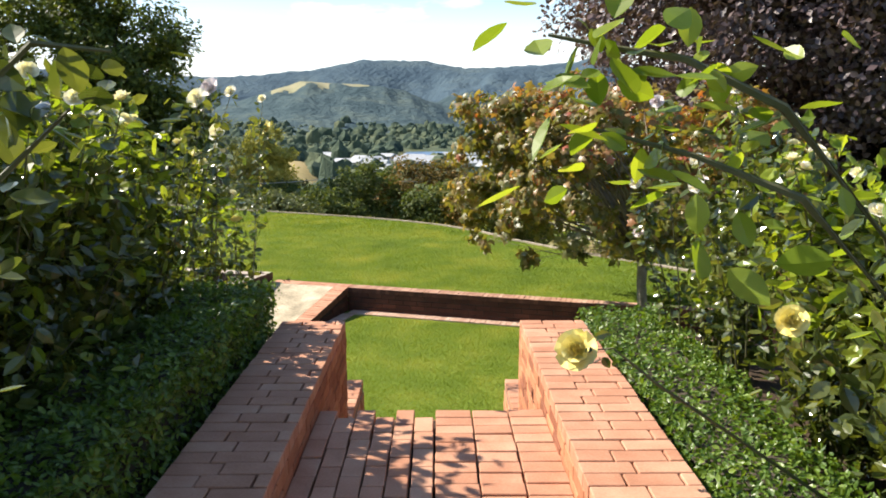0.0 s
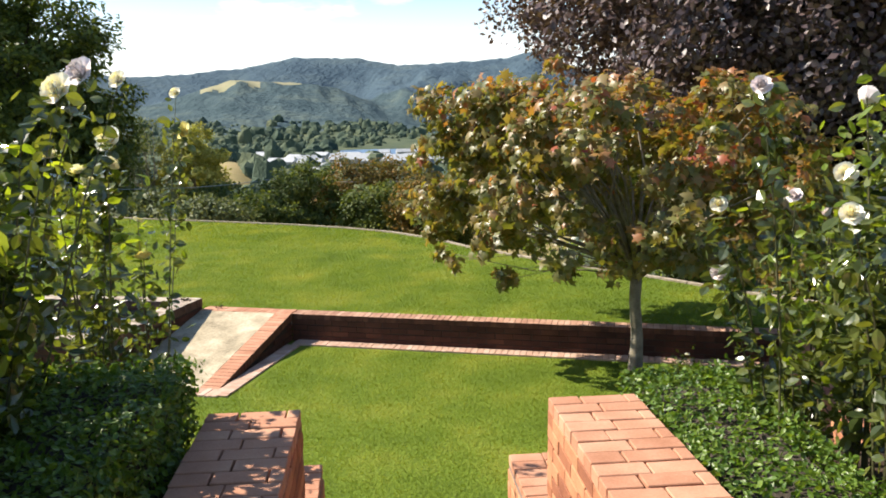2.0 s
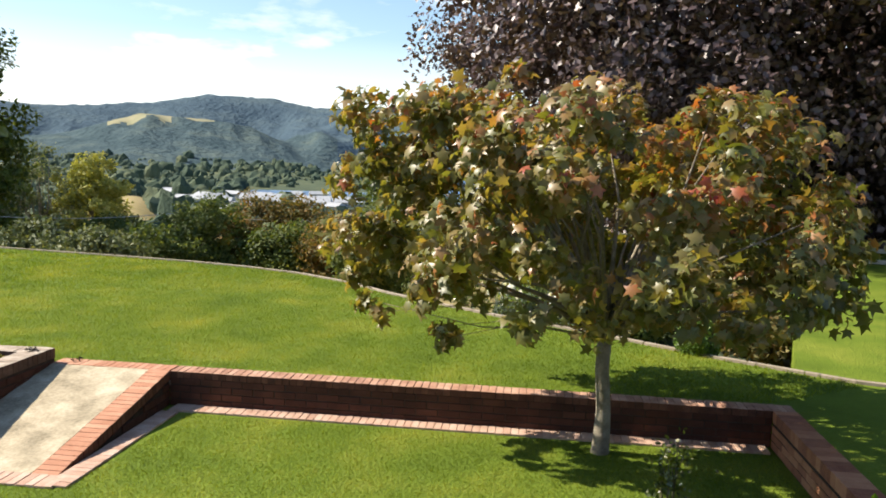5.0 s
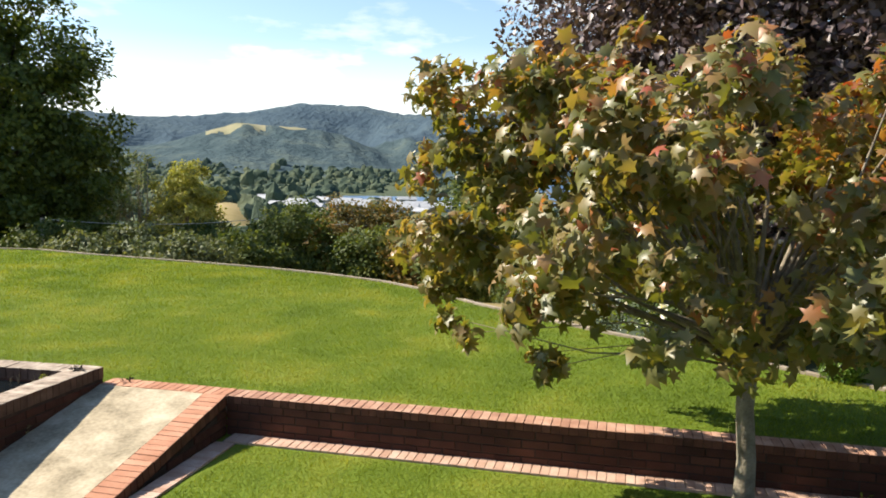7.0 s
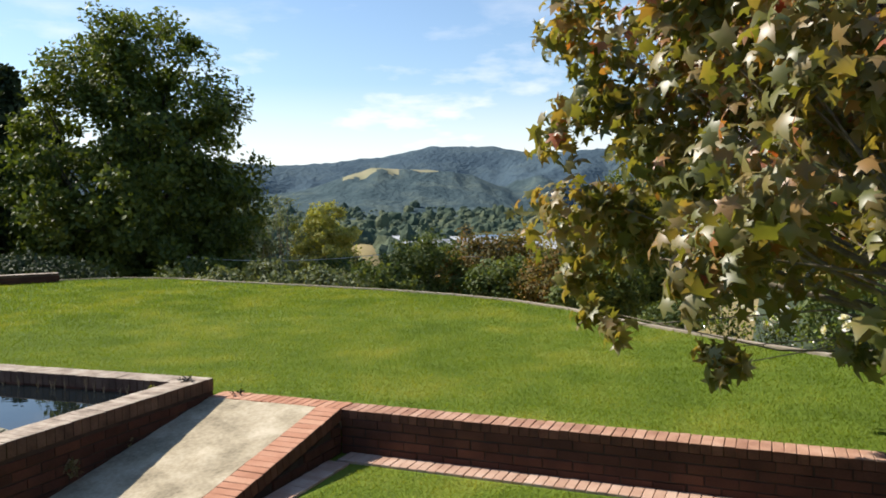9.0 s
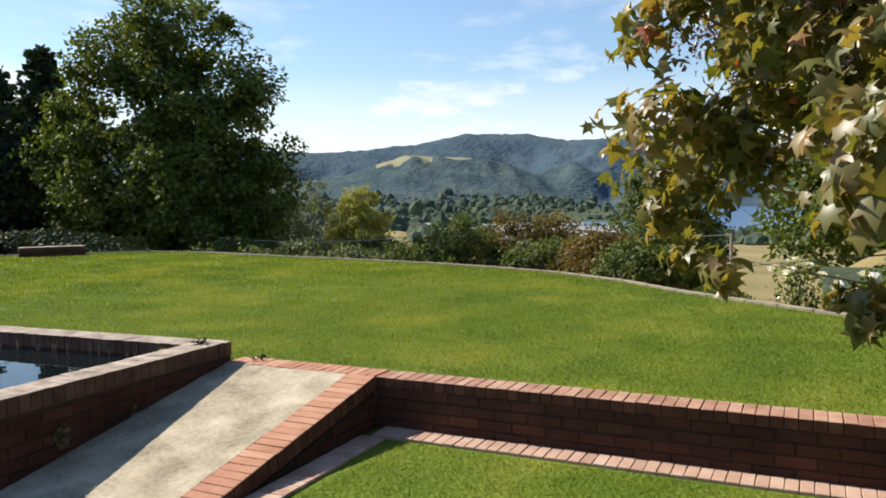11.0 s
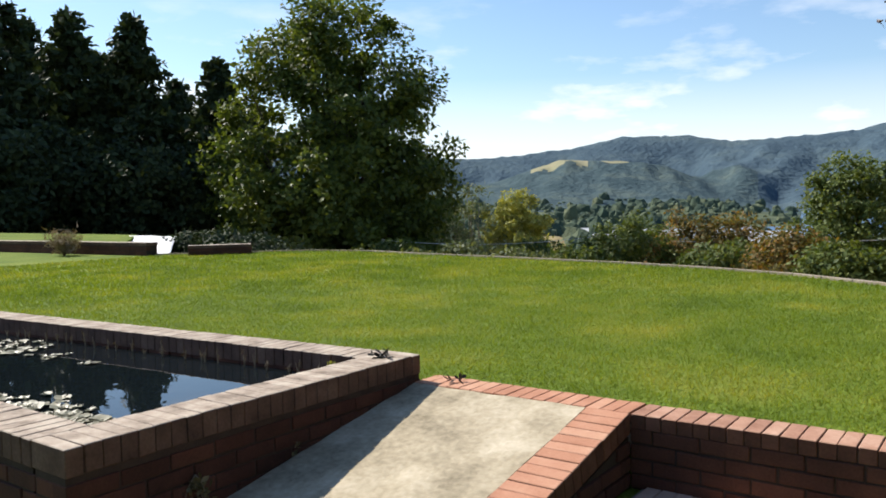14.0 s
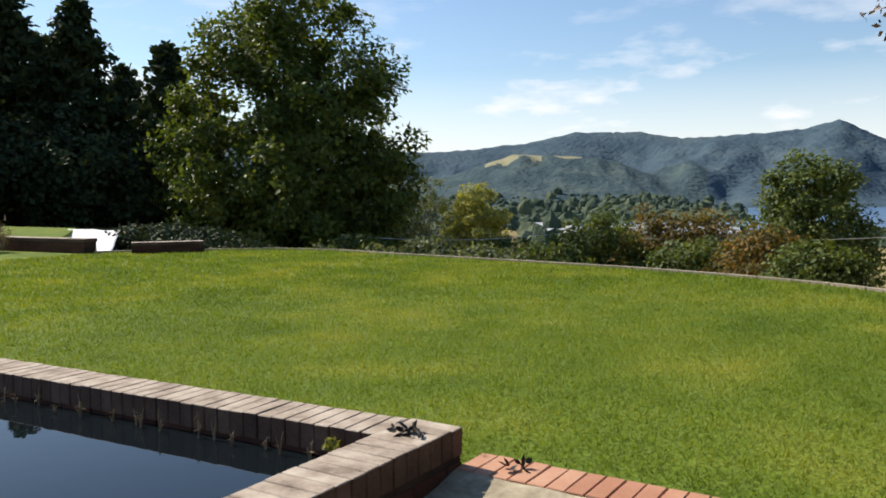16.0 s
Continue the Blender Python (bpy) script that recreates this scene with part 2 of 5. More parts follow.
def water(name, colour, rough, wave):
    m = bpy.data.materials.new(name)
    m.use_nodes = True
    n, l = m.node_tree.nodes, m.node_tree.links
    p = n["Principled BSDF"]
    p.inputs["Base Color"].default_value = (*colour, 1)
    p.inputs["Roughness"].default_value = rough
    p.inputs["IOR"].default_value = 1.33
    p.inputs["Specular IOR Level"].default_value = 0.5
    t, b = n.new("ShaderNodeTexNoise"), n.new("ShaderNodeBump")
    t.inputs["Scale"].default_value = wave
    b.inputs["Strength"].default_value, b.inputs["Distance"].default_value = 0.06, 0.01
    geo = n.new("ShaderNodeNewGeometry")
    l.new(geo.outputs["Position"], t.inputs["Vector"])
    l.new(t.outputs["Fac"], b.inputs["Height"])
    l.new(b.outputs[0], p.inputs["Normal"])
    return m


M_POND = water("pond_water", (0.006, 0.009, 0.011), 0.015, 5.0)
M_LAKE = water("lake_water", (0.06, 0.12, 0.22), 0.3, 0.05)

# ---------------------------------------------------------------- mesh helpers


def mesh_from(name, verts, faces, mats, parent=None, label="", smooth=False, index=None):
    me = bpy.data.meshes.new(name)
    me.from_pydata(verts, [], faces)
    for m in (mats if isinstance(mats, (list, tuple)) else [mats]):
        me.materials.append(m)
    if index is not None:
        me.polygons.foreach_set("material_index", index)
    if smooth:
        me.polygons.foreach_set("use_smooth", [True] * len(me.polygons))
    ob = new(name, me)
    ob.parent = parent
    if label:
        tagged(ob, label)
    return ob


def part(name, bm, mat, parent, label=""):
    me = bpy.data.meshes.new(name)
    bm.to_mesh(me)
    bm.free()
    me.materials.append(mat)
    ob = new(name, me)
    ob.parent = parent
    if label:
        tagged(ob, label)
    return ob


def empty(name, x, y, z, label, category, group=""):
    ob = new(name)
    ob.location = (x, y, z)
    return tagged(ob, label, category, group)


def arrays(chunks):
    """Joins (verts, faces) chunks."""
    V, F, k = [], [], 0
    for v, f in chunks:
        V.extend(v)
        F.extend([tuple(i + k for i in q) for q in f])
        k += len(v)
    return V, F


def tube(points, radii, seg=7):
    pts = [Vector(p) for p in points]
    V, F = [], []
    for i, p in enumerate(pts):
        d = (pts[min(i + 1, len(pts) - 1)] - pts[max(i - 1, 0)]).normalized()
        a = d.orthogonal().normalized()
        b = d.cross(a)
        for k in range(seg):
            w = 2 * math.pi * k / seg
            V.append(tuple(p + float(radii[i]) * (math.cos(w) * a + math.sin(w) * b)))
    for i in range(len(pts) - 1):
        for k in range(seg):
            j = (k + 1) % seg
            F.append((i * seg + k, i * seg + j, (i + 1) * seg + j, (i + 1) * seg + k))
    F.append(tuple(range(seg))[::-1])
    F.append(tuple((len(pts) - 1) * seg + k for k in range(seg)))
    return V, F


OVAL = (np.array([(0, 0, 0), (0.5, 0, -0.07), (1, 0, -0.02), (0.22, 0.24, 0.03), (0.62, 0.27, 0.02), (0.22, -0.24, 0.03), (0.62, -0.27, 0.02)]),
        [(0, 1, 4, 3), (1, 2, 4), (0, 5, 6, 1), (1, 6, 2)])
DIAMOND = (np.array([(0, 0, 0), (0.5, 0.3, 0.06), (1, 0, 0), (0.5, -0.3, 0.06)]), [(0, 2, 1), (0, 3, 2)])
LOBED = (np.array([(0, 0, 0), (0.16, 0.17, 0.03), (0.02, 0.44, -0.10), (0.36, 0.29, 0.03), (0.60, 0.56, -0.14), (0.60, 0.21, 0.02), (1.0, 0.0, -0.18),
                   (0.60, -0.21, 0.02), (0.60, -0.56, -0.14), (0.36, -0.29, 0.03), (0.02, -0.44, -0.10), (0.16, -0.17, 0.03)]),
         [(0, 1, 11), (1, 2, 3), (9, 10, 11), (1, 3, 5), (3, 4, 5), (11, 7, 9), (7, 8, 9), (1, 5, 7), (1, 7, 11), (5, 6, 7)])
FINE_OVAL = (np.array([(0, 0, 0), (0.3, 0, -0.05), (0.62, 0, -0.06), (1, 0, -0.03), (0.10, 0.13, 0.02), (0.28, 0.25, 0.035), (0.5, 0.30, 0.03), (0.72, 0.23, 0.01), (0.89, 0.10, -0.02),
                       (0.10, -0.13, 0.02), (0.28, -0.25, 0.035), (0.5, -0.30, 0.03), (0.72, -0.23, 0.01), (0.89, -0.10, -0.02)]),
             [(0, 1, 5, 4), (1, 2, 6, 5), (2, 8, 7, 6), (2, 3, 8), (0, 9, 10, 1), (1, 10, 11, 2), (2, 11, 12, 13), (2, 13, 3)])
NEEDLE = (np.array([(0, 0.07, 0), (0, -0.07, 0), (1, 0, -0.15)]), [(0, 1, 2)])


def leaves(P, size, form, rng, up=0.6, out=None, droop=0.0):
    """Verts and faces of one leaf of the given form at each row of P, turned at random about an upward lean."""
    n = len(P)
    tv, tf = form
    N = rng.normal(size=(n, 3)) + np.array([0, 0, up * 2])
    if out is not None:
        N = N + out
    N /= np.linalg.norm(N, axis=1)[:, None] + 1e-9
    T = rng.normal(size=(n, 3)) + np.array([0, 0, -droop])
    T -= (T * N).sum(1)[:, None] * N
    T /= np.linalg.norm(T, axis=1)[:, None] + 1e-9
    B = np.cross(N, T)
    S = (size * rng.uniform(0.6, 1.25, n))[:, None, None]
    V = P[:, None, :] + S * (tv[None, :, 0:1] * T[:, None] + tv[None, :, 1:2] * B[:, None] + tv[None, :, 2:3] * N[:, None])
    k = len(tv)
    F = [tuple(i + a * k for i in q) for a in range(n) for q in tf]
    return V.reshape(-1, 3).tolist(), F


def clumps(C, R, per, rng, flat=0.75):
    """Points scattered about each clump centre."""
    C = np.asarray(C, float)
    n = len(C)
    d = rng.normal(size=(n, per, 3))
    d *= (0.95 * rng.random((n, per)) ** 0.42 / (np.linalg.norm(d, axis=2) + 1e-9))[..., None]
    d[..., 2] *= flat
    return (C[:, None, :] + d * np.asarray(R)[:, None, None]).reshape(-1, 3)


def ellipsoid_clumps(n, c, r, rng, inner=0.35, keep=None):
    """Clump centres mostly near the skin of an ellipsoid."""
    out = []
    while len(out) < n:
        v = rng.normal(size=3)
        v /= np.linalg.norm(v)
        s = (inner + (1 - inner) * rng.random() ** 0.5) * (1 + 0.16 * noise.noise(Vector(v) * 2.3 + Vector(c)))
        p = np.array(c) + v * s * np.array(r)
        if keep is None or keep(p):
            out.append(p)
    return np.array(out)


def box(x0, x1, y0, y1, z0, z1, bevel=0.0):
    bm = bmesh.new()
    bmesh.ops.create_cube(bm, size=1)
    for v in bm.verts:
        v.co = ((x0 + x1) / 2 + v.co.x * (x1 - x0), (y0 + y1) / 2 + v.co.y * (y1 - y0), (z0 + z1) / 2 + v.co.z * (z1 - z0))
    if bevel:
        bmesh.ops.bevel(bm, geom=bm.edges[:], offset=bevel, segments=1, affect="EDGES")
    return bm


BRICKS = {}
# upward faces get the sunlit colour, sides keep the shaded one
WORN_LIT_TOPS = {M_EDGE: M_BRICK_PALE, M_COPING: M_COPING_TOP, M_COPE_RED: M_COPE_RED_TOP}


def brick_data(dx, dy, dz, mat):
    key = (round(dx, 3), round(dy, 3), round(dz, 3), mat.name)
    if key not in BRICKS:
        bm = box(-dx / 2, dx / 2, -dy / 2, dy / 2, -dz / 2, dz / 2, 0.0035)
        me = bpy.data.meshes.new("brick")
        bm.to_mesh(me)
        bm.free()
        me.materials.append(mat)
        if mat in WORN_LIT_TOPS:
            me.materials.append(WORN_LIT_TOPS[mat])
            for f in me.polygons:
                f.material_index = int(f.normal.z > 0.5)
        BRICKS[key] = me
    return BRICKS[key]


BRICK_RNG = random.Random(5)


def brick(frame_m, x, y, z, dx, dy, dz, mat, parent, jitter=0.0025):
    """One brick, centred at x, y, z of the run's own frame."""
    g = BRICK_RNG
    ob = new("brick", brick_data(dx, dy, dz, mat))
    ob.parent = parent
    ob.matrix_basis = frame_m @ pose(x + g.uniform(-jitter, jitter), y + g.uniform(-jitter, jitter), z + g.uniform(-jitter, jitter),
                                     g.uniform(-0.6, 0.6), g.uniform(-0.6, 0.6), g.uniform(-0.7, 0.7))
    return ob


def run_frame(a, b):
    """Frame whose x runs from a to b on plan and whose y points to the left of it."""
    d = Vector((b[0] - a[0], b[1] - a[1]))
    return pose(a[0], a[1], 0, 0, 0, math.degrees(math.atan2(d.y, d.x))), d.length


def prism(name, outline, z0, z1, mat, label="", category="", kind="structure"):
    """A solid with the given plan outline (anticlockwise)."""
    n = len(outline)
    V = [(x, y, z0) for x, y in outline] + [(x, y, z1) for x, y in outline]
    F = [tuple(range(n))[::-1], tuple(range(n, 2 * n))] + [(i, (i + 1) % n, n + (i + 1) % n, n + i) for i in range(n)]
    return tagged(mesh_from(name, V, F, mat), label, category, "", kind)

# ---------------------------------------------------------------- ground and distance
SKYLINE_AZ = (-180, -60, -20, 0, 3.8, 6.3, 8.5, 11.1, 16, 19, 23.3, 26.8, 31.1, 35.2, 45, 70, 180)
SKYLINE_EL = (2.4, 2.6, 2.8, 2.9, 3.3, 4.6, 4.1, 3.95, 3.6, 4.05, 4.15, 3.4, 3.06, 2.95, 3.2, 3.0, 2.4)

SPUR_AZ = (12, 15.4, 17.9, 20.4, 22.8, 25.5, 27.5, 29.8, 32.7, 38, 44)
SPUR_EL = (-0.6, 0.2, 1.5, 2.45, 2.6, 2.65, 2.9, 2.3, 1.5, 1.0, -0.6)


def step01(a, b, x):
    t = min(1.0, max(0.0, (x - a) / (b - a)))
    return t * t * (3 - 2 * t)


def land(x, y):
    """Height of the land: a level shelf about the garden, a slope to the valley floor, hills beyond."""
    d, az = math.hypot(x, y), math.degrees(math.atan2(-x, y))
    view = step01(-14, -5, az) * (1 - step01(46, 58, az))
    d0 = 60 - 51 * view
    z = -0.25 - 24.5 * step01(d0, d0 + 150, d) ** 0.8 - 1.1 * view * step01(8, 14, d)
    # grassy knoll
    z += 14.5 * math.exp(-((az - 28.2) / 3.2) ** 2 - ((d - 330) / 90) ** 2)
    z += 6 * noise.noise(Vector((x * 0.004, y * 0.004, 3))) * step01(150, 500, d) * (1 - step01(500, 620, d))
    # wooded rise at the foot of the hills
    z += 20 * step01(900, 1500, d) * (0.6 + 0.6 * noise.noise(Vector((az * 0.14, d * 0.002, 7)))) * step01(11, 19, az)
    # spur with dry pasture on its crown, standing before the main range
    crest = max(0.0, 2150 * math.tan(radians(float(np.interp(az, SPUR_AZ, SPUR_EL)))) + 8)
    z += crest * step01(1450, 2150, d) * (1 - step01(2200, 2600, d)) * (1 + 0.22 * noise.noise(Vector((az * 0.8, d * 0.008, 1))) * (1 - step01(1900, 2150, d)))
    # main range
    el = float(np.interp(az, SKYLINE_AZ, SKYLINE_EL))
    top = 3050 * math.tan(radians(el)) + 22
    start = 1750 + 550 * step01(15, 20, az)
    fold = noise.noise(Vector((az * 0.34, d * 0.0016, 2.0))) + 0.6 * noise.noise(Vector((az * 0.8, d * 0.004, 5.0)))
    z += top * step01(start, 3050, d) + (34 + 22 * step01(15, 20, az)) * fold * step01(start, start + 350, d) * (1 - step01(2450, 2900, d))
    z += 9 * noise.noise(Vector((az * 2.1, d * 0.02, 9.0))) * step01(2000, 2500, d)
    z -= 40 * step01(3150, 4200, d)
    # lake bed
    lake = (1 - step01(10.5, 12.5, az)) * step01(-6, -2, az) * step01(560, 600, d) * (1 - step01(1600, 1700, d))
    lake = max(lake, step01(10, 12, az) * (1 - step01(19, 21, az)) * step01(640, 660, d) * (1 - step01(790, 810, d)))
    return z - 5 * lake


def build_land():
    az = sorted(set(list(np.arange(-34, 72, 0.4)) + list(np.arange(-180, -34, 4.0)) + list(np.arange(72, 180, 4.0))))
    rad = [6, 12, 18] + list(np.geomspace(22, 1900, 92)) + list(np.arange(1930, 3150, 26)) + [3250, 3400, 3700, 4300]
    V = [(0, 0, -0.25)]
    for d in rad:
        for a in az:
            x, y = -d * math.sin(radians(a)), d * math.cos(radians(a))
            V.append((x, y, land(x, y)))
    n, F, I = len(az), [], []
    for k in range(n):
        F.append((0, 1 + (k + 1) % n, 1 + k))
        I.append(0)
    for r in range(len(rad) - 1):
        for k in range(n):
            j = (k + 1) % n
            F.append((1 + r * n + k, 1 + r * n + j, 1 + (r + 1) * n + j, 1 + (r + 1) * n + k))
            d, a = rad[r], az[k]
            wob = 1.4 * noise.noise(Vector((a * 0.7, d * 0.004, 4)))
            crown = (1985 + 55 * wob < d < 2240 and 25.6 < a + 0.3 * wob < 29.3) or (2030 + 50 * wob < d < 2240 and 22.7 < a + 0.2 * wob < 25.4)
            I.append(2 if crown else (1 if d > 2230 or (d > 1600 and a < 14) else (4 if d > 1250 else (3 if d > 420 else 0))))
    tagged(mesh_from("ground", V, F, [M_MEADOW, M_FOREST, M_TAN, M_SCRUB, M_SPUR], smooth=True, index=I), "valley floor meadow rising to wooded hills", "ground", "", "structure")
    tagged(mesh_from("water", [(-1500, 200, -27.2), (1500, 200, -27.2), (1500, 1900, -27.2), (-1500, 1900, -27.2)], [(0, 1, 2, 3)], M_LAKE),
           "pale blue lake in the valley", "water", "", "structure")


build_land()


def blob(c, r, rng, h=1.0):
    """A lumpy tree crown a few dozen triangles large."""
    bm = bmesh.new()
    bmesh.ops.create_icosphere(bm, subdivisions=2, radius=1)
    s = Vector(rng.normal(size=3) * 10)
    V = [(c[0] + v.co.x * r * (k := 1 + 0.34 * noise.noise(v.co * 2.2 + s)), c[1] + v.co.y * r * k, c[2] + (v.co.z * h + h * 0.7) * r * k) for v in bm.verts]
    F = [tuple(v.index for v in f.verts) for f in bm.faces]
    bm.free()
    return V, F


def far_woods():
    rng = np.random.default_rng(11)
    chunks = []
    while len(chunks) < 2700:
        a, d = rng.uniform(-6, 46), 190 * (1650 / 190) ** rng.random()
        x, y = -d * math.sin(radians(a)), d * math.cos(radians(a))
        dens = 0.45 + noise.noise(Vector((a * 0.25, math.log(d) * 3.0, 0)))
        if (26.4 < a < 31.5 and 240 < d < 345) or (a < 21 and 560 < d < 830) or (a < 12 and d < 1700 and d > 540) or rng.random() > dens * 1.3:
            continue
        if a < 8 and d < 430:
            continue
        if 14 < a < 26 and 330 < d < 640 and rng.random() < 0.7:
            continue
        r = (1.3 + 4.2 * rng.random() ** 2) * (1 + d / 1300)
        tall = 1.0 if rng.random() < 0.94 else 1.5
        chunks.append(blob((x, y, land(x, y) - 0.6 * r), r, rng, tall))
    V, F = arrays(chunks)
    tagged(mesh_from("valley_woods", V, F, M_WOODS), "dark green trees scattered over the valley", "trees", "", "stuff")


far_woods()


def place(az, d, ox=1.2, oy=-3.5):
    x, y = ox - d * math.sin(radians(az)), oy + d * math.cos(radians(az))
    return x, y, land(x, y)


def house(az, d, w, dep, h, turn, label="pale house with a low grey roof in the valley", name="house"):
    x, y, z = place(az, d)
    ob = empty(name, x, y, z - 0.5, label, "house", "valley houses")
    ob.rotation_euler = (0, 0, radians(turn))
    part("wall", box(-w / 2, w / 2, -dep / 2, dep / 2, 0, h), M_HOUSE, ob)
    bm = bmesh.new()
    e = 0.5
    p = [(-w / 2 - e, -dep / 2 - e, h), (w / 2 + e, -dep / 2 - e, h), (w / 2 + e, dep / 2 + e, h), (-w / 2 - e, dep / 2 + e, h), (-w / 2, 0, h + dep * 0.28), (w / 2, 0, h + dep * 0.28)]
    vs = [bm.verts.new(q) for q in p]
    for f in ((0, 1, 5, 4), (2, 3, 4, 5), (0, 4, 3), (1, 2, 5), (3, 2, 1, 0)):
        bm.faces.new([vs[i] for i in f])
    part("roof", bm, M_ROOF, ob)
    for k in range(max(2, int(w / 4))):
        cx = -w / 2 + w * (k + 0.5) / max(2, int(w / 4))
        part("window", box(cx - 0.6, cx + 0.6, -dep / 2 - 0.08, -dep / 2 + 0.05, 1.0, 2.2), M_LAKE, ob)


hr = random.Random(4)
for a, d, w in ((24.6, 520, 14), (23.4, 560, 12), (22.3, 500, 16), (21.5, 600, 13), (20.3, 530, 12), (19.6, 580, 18), (18.6, 520, 12), (17.4, 545, 15), (25.6, 640, 12), (16.6, 530, 12), (33.2, 260, 10)):
    house(a, d, w, 8, 3.6, hr.uniform(-30, 40))
for k in range(16):
    house(14.5 + 0.8 * k + hr.uniform(-0.3, 0.3), hr.uniform(420, 680), hr.uniform(9, 16), 8, 3.6, hr.uniform(-40, 40))
for a, d, w in ((19.2, 520, 30), (16.6, 500, 34), (14.0, 510, 30)):
    house(a, d, w, 13, 3.4, hr.uniform(-6, 10), "long low glasshouse with a white roof", "glasshouse")


def broadleaf(name, x, y, z, height, radii, label, category, leaf_mat, bark, n, per, leaf, seed, lift=0.3, trunk_r=0.3, clump=1.0, form=DIAMOND, keep=None, limbs=26, inner=0.35, group=""):
    """Tree or shrub: trunk, limbs to the clumps, and a crown of leaf clumps."""
    rng = np.random.default_rng(seed)
    ob = empty(name, x, y, z, label, category, group)
    c = (0, 0, height * lift + radii[2])
    C = ellipsoid_clumps(n, c, radii, rng, inner, keep)
    ch = [tube([(0, 0, -0.3), (0.02 * height, 0, height * 0.2), (0, 0.02 * height, height * 0.45), (0, 0, height * 0.8)], [trunk_r * 1.25, trunk_r, trunk_r * 0.75, trunk_r * 0.2], 9)]
    for i in range(limbs):
        e = Vector(C[i])
        s = Vector((0, 0, min(height * (0.15 + 0.5 * rng.random()), max(0.2, e.z * 0.8))))
        m = s.lerp(e, 0.5) + Vector(rng.normal(size=3) * 0.05 * height)
        V, F = tube([s, m, e], [trunk_r * 0.4, trunk_r * 0.22, trunk_r * 0.06], 5)
        mesh_from("limb", V, F, bark, ob, smooth=True)
    V, F = arrays(ch)
    mesh_from("trunk", V, F, bark, ob, smooth=True)
    R = clump * rng.uniform(0.6, 1.3, n)
    P = clumps(C, R, per, rng)
    out = P - np.array(c)
    out /= np.linalg.norm(out, axis=1)[:, None] + 1e-6
    V, F = leaves(P, leaf, form, rng, 0.35, out * 0.9)
    mesh_from("crown", V, F, leaf_mat, ob, smooth=True)
    return ob


def conifer(az, d, height, width, seed, label):
    rng = np.random.default_rng(seed)
    x, y, z = place(az, d)
    ob = empty("conifer", x, y, z, label, "tree", "conifer row")
    V, F = tube([(0, 0, -0.3), (0, 0, height * 0.5), (0, 0, height)], [0.4, 0.25, 0.03], 7)
    mesh_from("trunk", V, F, M_BARK_DARK, ob, smooth=True)
    P, O = [], []
    for k in range(int(height * 11)):
        h = height * (0.02 + 0.97 * (k / (height * 11)) ** 0.9)
        reach = width * (1 - h / height) ** 0.8 * rng.uniform(0.6, 1.15) + 0.15
        w = rng.uniform(0, 2 * math.pi)
        m = int(14 + reach * 22)
        s = rng.random(m) ** 0.6
        q = np.stack([math.cos(w) * s * reach, math.sin(w) * s * reach, h - 0.22 * s * reach + 0.10 * reach * s ** 3], 1)
        q += rng.normal(size=(m, 3)) * np.array([0.20, 0.20, 0.10])
        P.append(q)
        O.append(np.tile([math.cos(w), math.sin(w), 0.3], (m, 1)))
    V, F = leaves(np.concatenate(P), 0.6, DIAMOND, rng, 0.3, None, 0.5)
    mesh_from("crown", V, F, M_CONIFER, ob)


cr = random.Random(8)
for i, (a, d, e, w) in enumerate(((51.2, 62, 10.1, 5.6), (56.7, 60, 12.6, 6.2), (60.4, 60, 12.7, 6.0), (65.6, 55, 16.5, 7.5), (53.9, 72, 8.6, 6.2), (58.6, 70, 10.2, 6.5), (63.0, 66, 12.0, 6.5),
                                  (48.6, 74, 7.0, 4.0), (70.0, 55, 16.0, 5.0), (75.5, 55, 15.5, 5.0), (82.0, 58, 15.0, 5.0))):
    x, y, z = place(a, d)
    conifer(a, d, 1.43 + d * math.tan(radians(e)) - z, w, 30 + i, "tall dark green conifer in a shaded row")
# broadleaved undergrowth in the dark of the conifers
for i, (a, d, h, r) in enumerate(((52, 56, 6.5, 4.0), (56.5, 54, 7.0, 4.2), (61, 54, 7.5, 4.2), (66, 50, 8.5, 4.6), (71, 50, 8.5, 4.6), (77, 50, 8.5, 4.6))):
    x, y, z = place(a, d)
    broadleaf("understorey_tree", x, y, z - 0.3, h, (r, r, h * 0.46), "dark leafy tree before the conifers", "tree", M_CONIFER, M_BARK_DARK, 150, 60, 0.42, 50 + i, 0.03, 0.2, 1.0, limbs=10, inner=0.2, group="understorey")

# great oak-like tree beyond the lawn
bx, by, bz = place(43.2, 50)
oh = 15.0 - bz
broadleaf("oak_tree", bx, by, bz, oh, (7.6, 7.6, oh * 0.53), "large dark green leafy tree with gaps in its crown", "tree", M_OAK, M_BARK_DARK, 430, 210, 0.36, 71, -0.03, 0.45, 1.25, limbs=70, inner=0.25,
          keep=lambda p: math.hypot(p[0], p[1]) < 7.9 - 0.052 * max(0, p[2] - oh * 0.35) ** 1.75 and p[2] > 0.6 and noise.noise(Vector(p) * 0.33) > -0.22)

# copper beech and its neighbour
broadleaf("copper_beech", 13.2, 24.5, land(13.2, 24.5), 26, (14.0, 13.0, 10.6), "huge copper beech with dark purple leaves", "tree", M_COPPER, M_BARK_DARK, 1300, 200, 0.27, 81, -0.03, 0.75, 1.6, limbs=90, inner=0.35)
broadleaf("copper_beech", 22.5, 19.0, land(22.5, 19), 26, (12.0, 12.0, 11.5), "copper beech with dark trunk and purple leaves", "tree", M_COPPER, M_BARK_DARK, 800, 170, 0.29, 82, 0.0, 0.7, 1.6, limbs=60, inner=0.4)

